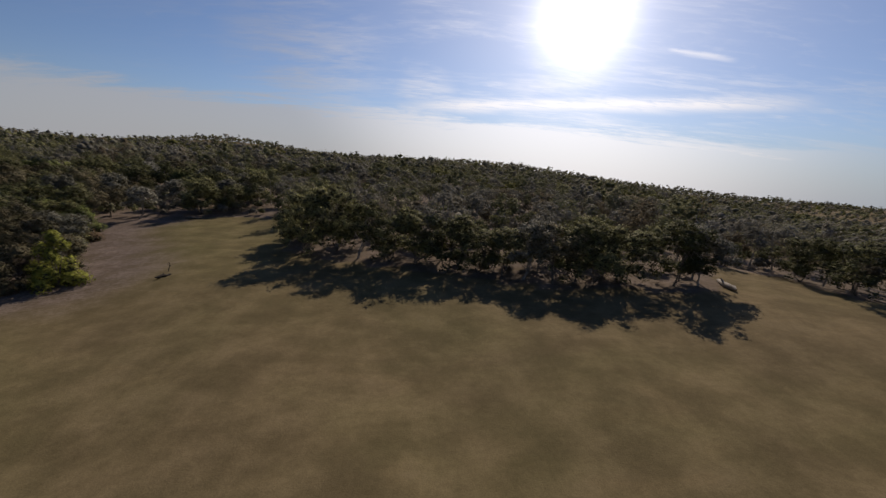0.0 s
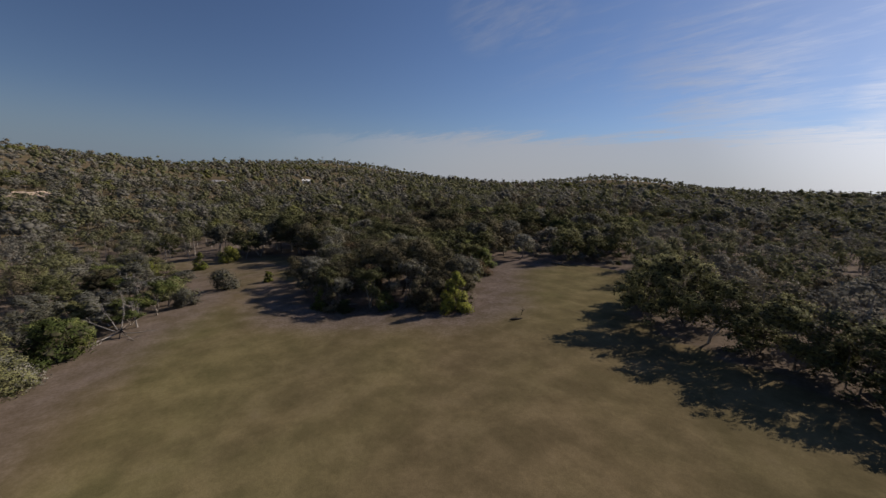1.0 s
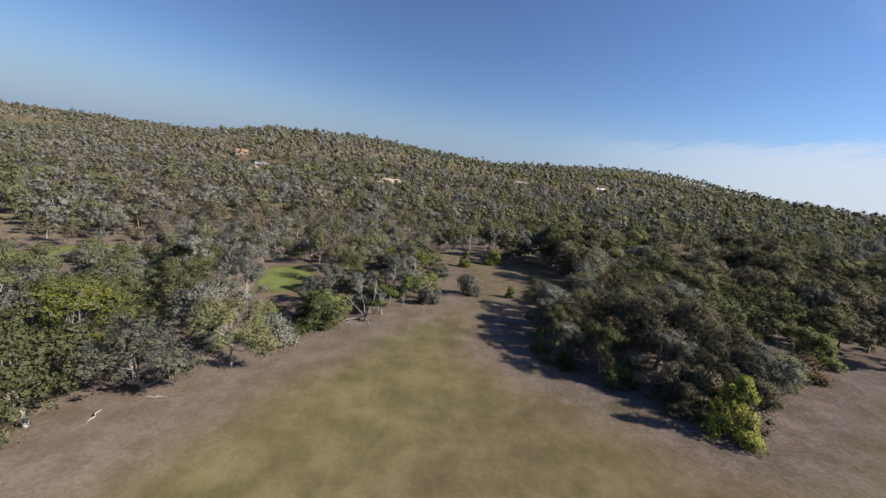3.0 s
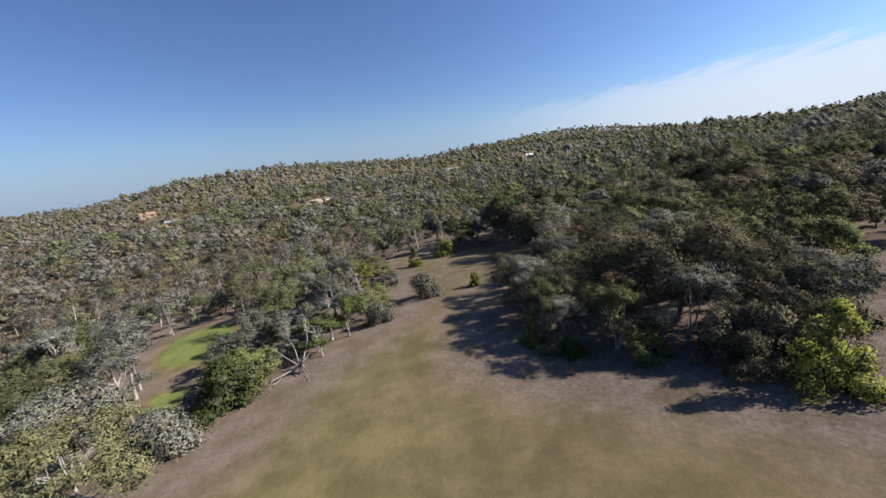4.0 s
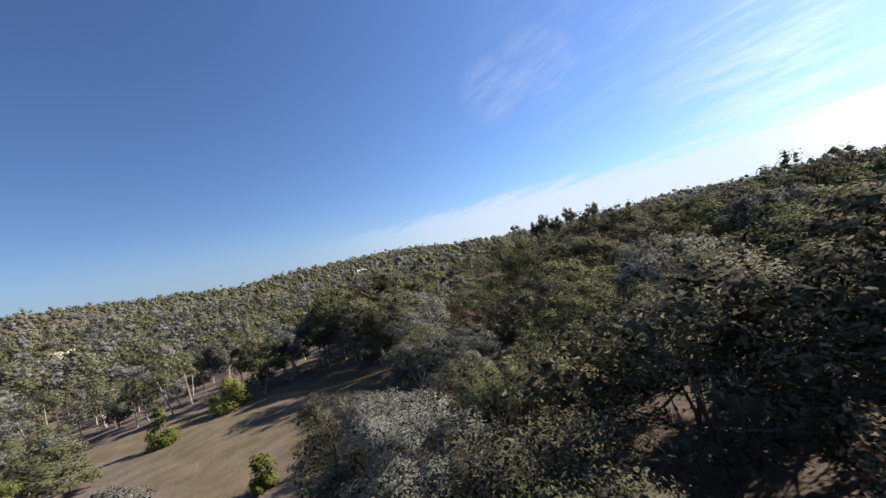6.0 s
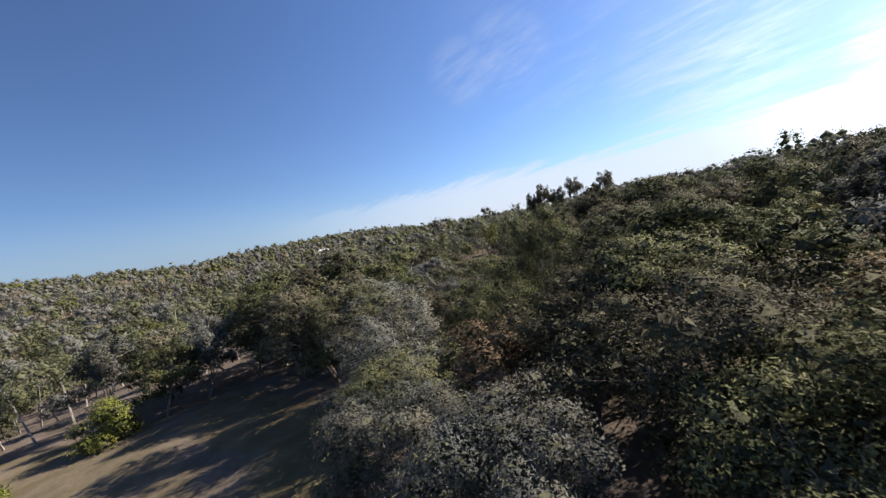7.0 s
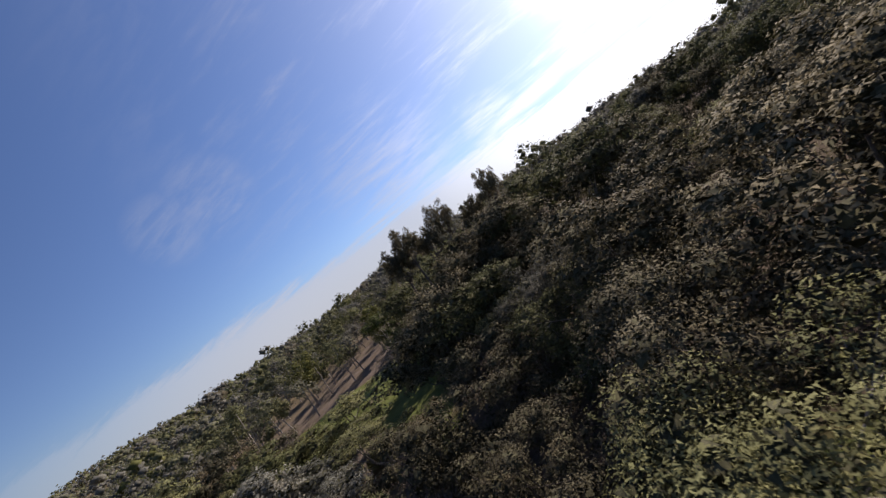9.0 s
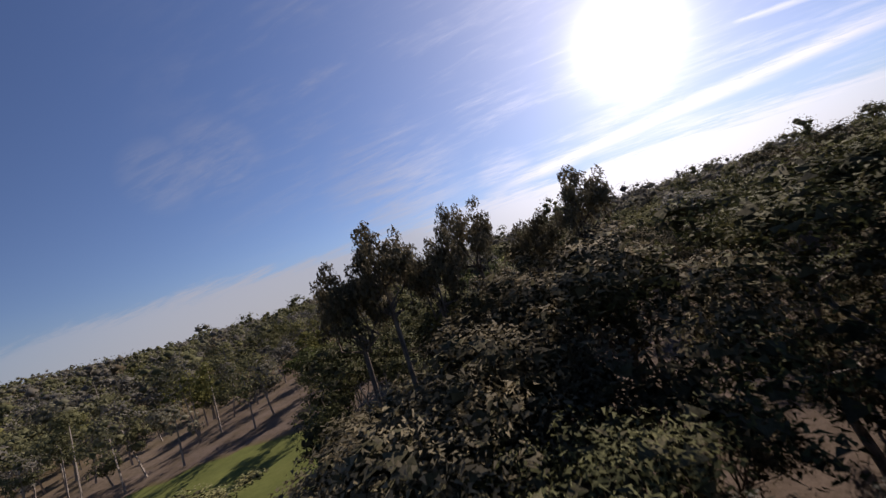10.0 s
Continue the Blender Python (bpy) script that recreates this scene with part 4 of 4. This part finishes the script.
# -- the rest of the wood
rng = np.random.default_rng(7)
RING = FIELD + FIELD[:1]
PATH = [(r[1], r[2]) for r in ROWS]
AHEAD = [(-38, 18), (-55, 26), (-70, 35), (-80, 44), (-86, 58), (-87, 66), (-82, 76), (-74, 80)]


def scatter(step, x0, x1, y0, y1, jitter=0.42):
    gx, gy = np.meshgrid(np.arange(x0, x1, step), np.arange(y0, y1, step))
    gx = gx + (np.arange(gx.shape[0]) % 2)[:, None] * step * 0.5
    x = gx.ravel() + rng.uniform(-jitter, jitter, gx.size) * step
    y = gy.ravel() + rng.uniform(-jitter, jitter, gx.size) * step
    return x, y


def in_sight(x, y):
    """Leaves out what lies behind the whole flight."""
    right = (x * 0.66 - y * 0.75) < 14
    left = (y > 8) | (((x + 11) * -0.76 + (y - 12) * 0.65) > -14)
    return right & left


def grows(x, y, margin=0.6):
    ok = ~inside(x, y, FIELD) & (gap_to(x, y, RING) > margin) & (cleared(x, y) < 0)
    for tx, ty, room in TAKEN:
        ok &= np.hypot(x - tx, y - ty) > room + 0.8
    return ok


# stretches where the wood stays low: line, width, share of the usual height
LOW = [([(-58, -1), (-75, 5), (-100, 4), (-120, 1)], 10.0, 0.55), ([(-50, -9), (-66, -14)], 6.0, 0.5), ([(-40, -24), (-85, -58)], 11.0, 0.5), ([(-95, 62), (-113, 76)], 6.0, 0.5)]


def stunted(px, py):
    f = np.ones(np.shape(px))
    for line, reach, low in LOW:
        f = np.minimum(f, 1.0 - (1.0 - low) * (1 - smooth(gap_to(px, py, line), reach * 0.6, reach * 1.3)))
    return f


def along_edge(line, gap, offset):
    """Places along the rim of the grass, on the wood's side."""
    out = []
    for (x0, y0), (x1, y1) in zip(line, line[1:]):
        d = math.hypot(x1 - x0, y1 - y0)
        for k in range(max(1, round(d / gap))):
            f = (k + 0.5) / max(1, round(d / gap))
            px, py = x0 + (x1 - x0) * f, y0 + (y1 - y0) * f
            ux, uy = -(y1 - y0) / d, (x1 - x0) / d
            if inside(px + ux, py + uy, FIELD):
                ux, uy = -ux, -uy
            out.append((px + ux * offset, py + uy * offset))
    return out


# the rims, tree by tree
wood_keys = list(WOOD)
for line, gap, low, high, inset in ((FIELD[13:17], 3.0, 0.6, 0.78, 2.4), (FIELD[16:22], 2.3, 0.52, 0.7, 1.7), (FIELD[26:36], 2.9, 0.6, 0.82, 2.0), (FIELD[1:8], 5.0, 0.6, 0.9, 1.6), (FIELD[37:40], 3.4, 0.5, 0.75, 1.5)):
    for px, py in along_edge(line, gap, inset):
        px, py = px + rng.uniform(-0.8, 0.8), py + rng.uniform(-0.8, 0.8)
        if cleared(px, py) > 0 or any(math.hypot(px - tx, py - ty) < room for tx, ty, room in TAKEN):
            continue
        if gap_to(px, py, AHEAD) < 7:
            kind, key = HERO, ("grey", "olive", "dull")[rng.choice(3)]
        elif gap_to(px, py, AHEAD) < 16:
            kind, key = FINE, ("grey", "olive", "dull", "brown")[rng.choice(4, p=(0.25, 0.33, 0.34, 0.08))]
        else:
            kind, key = WOOD, wood_keys[rng.choice(6, p=(0.12, 0.0, 0.10, 0.10, 0.66, 0.02) if py > 10 else (0.14, 0.0, 0.24, 0.06, 0.36, 0.2))]
        stand(kind, key, px, py, rng.uniform(0, 360), (1.2 if px > -30 and py > 25 else 1.0) * high, rng.uniform(low, high) * (0.5 + 0.5 * float(stunted(px, py))), group="trees of the wood", room=1.6)

x, y = scatter(5.2, -160, 60, -75, 150, 0.55)
keep = grows(x, y) & in_sight(x, y) & (rng.random(x.size) < np.where(gap_to(x, y, AHEAD) < 14, 0.8, 0.95))
x, y = x[keep], y[keep]
away = gap_to(x, y, PATH)
order = np.argsort(np.minimum(away, 0.7 * gap_to(x, y, AHEAD)) + 0.06 * gap_to(x, y, RING))
LIMIT = 305 - sum(1 for ob in bpy.data.objects if ob.name.startswith("eucalypt"))
for k in order[:LIMIT]:
    px, py, d = x[k], y[k], away[k]
    turn, s = rng.uniform(0, 360), rng.uniform(0.68, 1.06)
    if px > -82 and py > 52:
        s *= 0.85
    if min(d, float(gap_to(px, py, AHEAD))) < 9.0:
        s = min(s, 0.72)
    elif px < -84 and 24 < py < 48:
        s *= 1.3
    elif py < 20 or px < -60:
        s *= 1.1
    wide = s * (1.25 if py > 25 else 1.05)
    s *= float(stunted(px, py)) * (0.92 if px > -30 and py > 25 else 1.0)
    near = float(gap_to(px, py, AHEAD))
    if near < 5.0:
        put(HERO[("grey", "olive", "dull")[rng.choice(3, p=(0.25, 0.37, 0.38))]], px, py, turn, s, group="trees of the wood")
    elif near < 14.5:
        key = ("grey", "olive", "dull", "brown")[rng.choice(4, p=(0.25, 0.33, 0.34, 0.08))]
        put(FINE[key], px, py, turn, wide, s, group="trees of the wood")
    else:
        weights = (0.26, 0.0 if py > 40 else 0.12, 0.2, 0.2, 0.28 if py > 40 else 0.16, 0.06) if py > 10 else (0.26, 0.2, 0.2, 0.14, 0.04, 0.16)
        put(WOOD[wood_keys[rng.choice(6, p=weights)]], px, py, turn, wide, s, group="trees of the wood")
REST = (x[order[LIMIT:]], y[order[LIMIT:]])


# -- woods past counting
def woods(x, y, quads, size, name, label, lumps=5, stem_share=0.8, stem=0.13, core=0.0, grow=1.0, broad=1.0, giant=1.4):
    """Gum trees by the thousand: each a pale stem and a crown of a few uneven leaf masses, tall and slim, round or low and wide."""
    n = len(x)
    z = height(x, y)
    s = rng.uniform(0.62, 1.18, n) * np.where(rng.random(n) < 0.16, giant, 1.0) * grow
    s *= np.where((x > -108) & (x < 60) & (y > 46) & (y < 150), 0.76, 1.0)
    kind = rng.random(n)
    tall = 7.4 * s * np.where(kind < 0.25, 1.18, np.where(kind > 0.72, 0.64, 1.0))
    tall *= stunted(x, y)
    spread = s * np.where(kind < 0.25, 0.82, np.where(kind > 0.72, 0.95, 1.15)) * broad
    # tone at random; haze on the far left slope put in as greyer leaves
    tone = 0.75 * rng.random(n) + 0.12 + 0.22 * np.sin(x * 0.02 + 1.0) * np.sin(y * 0.023) + 0.14 * np.sin(x * 0.071) * np.sin(y * 0.064 + 2.0) + 0.16 * smooth(-y, 0, 90) * smooth(-x, 60, 160)
    # leaf masses of every crown
    count = n * quads
    k = np.repeat(np.arange(n), quads)
    ox, oy = np.clip(rng.normal(size=(n, lumps)), -1.4, 1.4) * 1.1, np.clip(rng.normal(size=(n, lumps)), -1.4, 1.4) * 1.1
    oz = rng.uniform(0.48, 0.86, (n, lumps))
    oz[:, 0], ox[:, 0], oy[:, 0] = 0.86, ox[:, 0] * 0.3, oy[:, 0] * 0.3
    rad = rng.uniform(1.0, 1.9, (n, lumps)) * (5.0 / lumps) ** 0.3
    j = rng.integers(0, lumps, count)
    d = rng.normal(size=(count, 3))
    d[:, 2] = d[:, 2] * 0.9 + 0.3
    d /= np.linalg.norm(d, axis=1, keepdims=True)
    centre = np.c_[x[k] + ox[k, j] * spread[k], y[k] + oy[k, j] * spread[k], z[k] + oz[k, j] * tall[k]]
    place = centre + d * (rad[k, j] * spread[k] * rng.uniform(0.5, 1.0, count))[:, None] * (1, 1, 0.8)
    d = unit(d + 0.9 * unit(place - np.c_[x[k], y[k], z[k] + 0.5 * tall[k]]))
    made = [sprays(rng, place, d, size, droop=0.1, slim=0.75, ragged=0.35, whole=False)]
    tones = [np.repeat(tone[k], 3)]
    if core:
        at = np.stack([x[:, None] + ox * spread[:, None], y[:, None] + oy * spread[:, None], z[:, None] + oz * tall[:, None]], -1).reshape(-1, 3)
        made.append(knolls(rng, at, (rad * spread[:, None]).ravel() * core, np.c_[x, y, z + 0.5 * tall].repeat(lumps, 0)))
        tones.append(np.repeat(tone, lumps * 6))
    v, f = weld(made)
    thing = empty(name)
    ob = mesh_object("foliage", v, f, WOODS_LEAF, thing, True, normals=np.concatenate([q[2] for q in made]))
    ob["kind"] = "stuff"
    ob.data.attributes.new("tone", "FLOAT", "POINT").data.foreach_set("value", np.concatenate(tones).astype(np.float32))
    # pale stems under the crowns
    m = int(n * stem_share)
    a = rng.uniform(0, 6.28, m)
    lean = rng.normal(size=(m, 2)) * 0.6
    foot = np.c_[x[:m], y[:m], z[:m] - 0.3]
    head = foot + np.c_[lean, tall[:m] * 0.85]
    ring = [np.c_[stem * np.cos(a + q), stem * np.sin(a + q), 0 * a] for q in (0, 2.1, 4.2)]
    v = np.stack([foot + ring[0], foot + ring[1], foot + ring[2], head + 0.4 * ring[0], head + 0.4 * ring[1], head + 0.4 * ring[2]], 1).reshape(-1, 3)
    b = np.arange(m)[:, None] * 6
    f = np.concatenate([b + np.array(q) for q in ((0, 1, 4, 3), (1, 2, 5, 4), (2, 0, 3, 5))])
    mesh_object("stemwood", v, f, BARK_PALE, thing)["kind"] = "stuff"
    tagged(thing, label, "woodland", kind="stuff")


def ring_places(step, r0, r1):
    x, y = scatter(step, CENTRE[0] - r1, CENTRE[0] + r1, CENTRE[1] - r1, CENTRE[1] + r1)
    dx, dy = x - CENTRE[0], y - CENTRE[1]
    r, az = np.hypot(dx, dy), np.degrees(np.arctan2(-dx, dy))
    box = (x > -160) & (x < 60) & (y > -75) & (y < 150)
    ok = (r >= r0) & (r < r1) & (az > -62) & (az < 150) & ~box & grows(x, y, 0.0) & (rng.random(x.size) < 0.87 + 0.13 * np.sin(x * 0.05 + 2 * np.sin(y * 0.031)) * np.sin(y * 0.043 + 1.0))
    return x[ok], y[ok]


def woods_material():
    m, n = material("leaf_far_woods")
    geo = n.add("ShaderNodeNewGeometry")
    tone_node = n.add("ShaderNodeAttribute")
    tone_node.attribute_name = "tone"
    tone = tone_node.outputs["Fac"]
    patch = n.noise(geo.outputs["Position"], 0.5, 2.0, 0.7)
    leafy = n.math("ADD", n.math("MULTIPLY", geo.outputs["Random Per Island"], 0.14), n.math("MULTIPLY", patch, 0.76))
    bright = n.ramp(leafy, 0.15, 0.9)
    colour = n.mix(bright, (0.080, 0.087, 0.044), (0.220, 0.216, 0.116))
    # grey gums; the grey share also stands in for haze on far slopes
    colour = n.mix(n.ramp(tone, 0.45, 0.62), colour, n.mix(bright, (0.110, 0.107, 0.090), (0.265, 0.256, 0.222)))
    colour = n.mix(n.ramp(tone, 0.84, 0.94), colour, n.mix(bright, (0.09, 0.076, 0.050), (0.22, 0.185, 0.128)))
    colour = n.mix(n.ramp(tone, 0.12, 0.02), colour, n.mix(bright, (0.085, 0.09, 0.028), (0.21, 0.205, 0.075)))
    shade = n.math("FRACT", n.math("MULTIPLY", tone, 7.31))
    colour = n.mix(n.ramp(shade, 0.0, 0.6, 0.3, 0.0), colour, n.mix(1.0, colour, (0.62, 0.64, 0.62), "MULTIPLY"))
    b = n.add("ShaderNodeBsdfPrincipled")
    n.join(colour, b.inputs["Base Color"])
    b.inputs["Roughness"].default_value = 0.8
    b.inputs["Specular IOR Level"].default_value = 0.03
    t = n.add("ShaderNodeBsdfTranslucent")
    n.join(colour, t.inputs["Color"])
    s = n.add("ShaderNodeMixShader")
    s.inputs[0].default_value = 0.3
    n.join(b.outputs[0], s.inputs[1])
    n.join(t.outputs[0], s.inputs[2])
    finish(n, s.outputs[0])
    return m


WOODS_LEAF = woods_material()
close = gap_to(*REST, AHEAD) < 42
woods(REST[0][close], REST[1][close], 1600, 0.18, "woodland", "dense grey-green gum woodland with pale trunks behind the grass", lumps=14, core=0.0, grow=1.0, giant=1.15)
woods(REST[0][~close], REST[1][~close], 700, 0.25, "woodland", "grey-green gum woodland with pale trunks round the field", lumps=12, core=0.3, grow=1.0, giant=1.15)
ux, uy = scatter(3.4, -110, 45, -65, 90, 0.6)
low = grows(ux, uy, 1.8) & in_sight(ux, uy) & (gap_to(ux, uy, AHEAD) > 12) & (((ux > -24) & (uy > 36)) | ((ux < -38) & (uy < 4)) | (uy > 62))
woods(ux[low], uy[low], 170, 0.26, "scrub", "low grey-green scrub growing between the trees", lumps=6, core=0.5, stem_share=0.2, stem=0.05, grow=0.42, broad=1.5, giant=1.3)
woods(*ring_places(5.4, 80, 210), 270, 0.46, "hillside_woods", "grey-green gum woodland covering the hillsides", lumps=12, core=0.42, grow=1.12, broad=1.38, stem=0.1)
woods(*ring_places(6.0, 210, 340), 110, 0.72, "hillside_woods", "grey-green gum woodland covering the hillsides", lumps=8, core=0.42, grow=1.15, broad=1.3, stem=0.12)
woods(*ring_places(10.5, 340, 980), 20, 1.5, "ridge_woods", "grey-green gum woodland along the ridges", lumps=3, core=0.55, stem_share=0.3, stem=0.15, grow=1.3, broad=1.4)
woods(*ring_places(21.0, 1350, 2150), 4, 7.0, "distant_woods", "dark woodland on the farthest hills", lumps=2, core=0.6, stem_share=0.1, stem=0.3, grow=2.2)

for name, m in PLACED.items():
    bpy.data.objects[name].matrix_basis = m
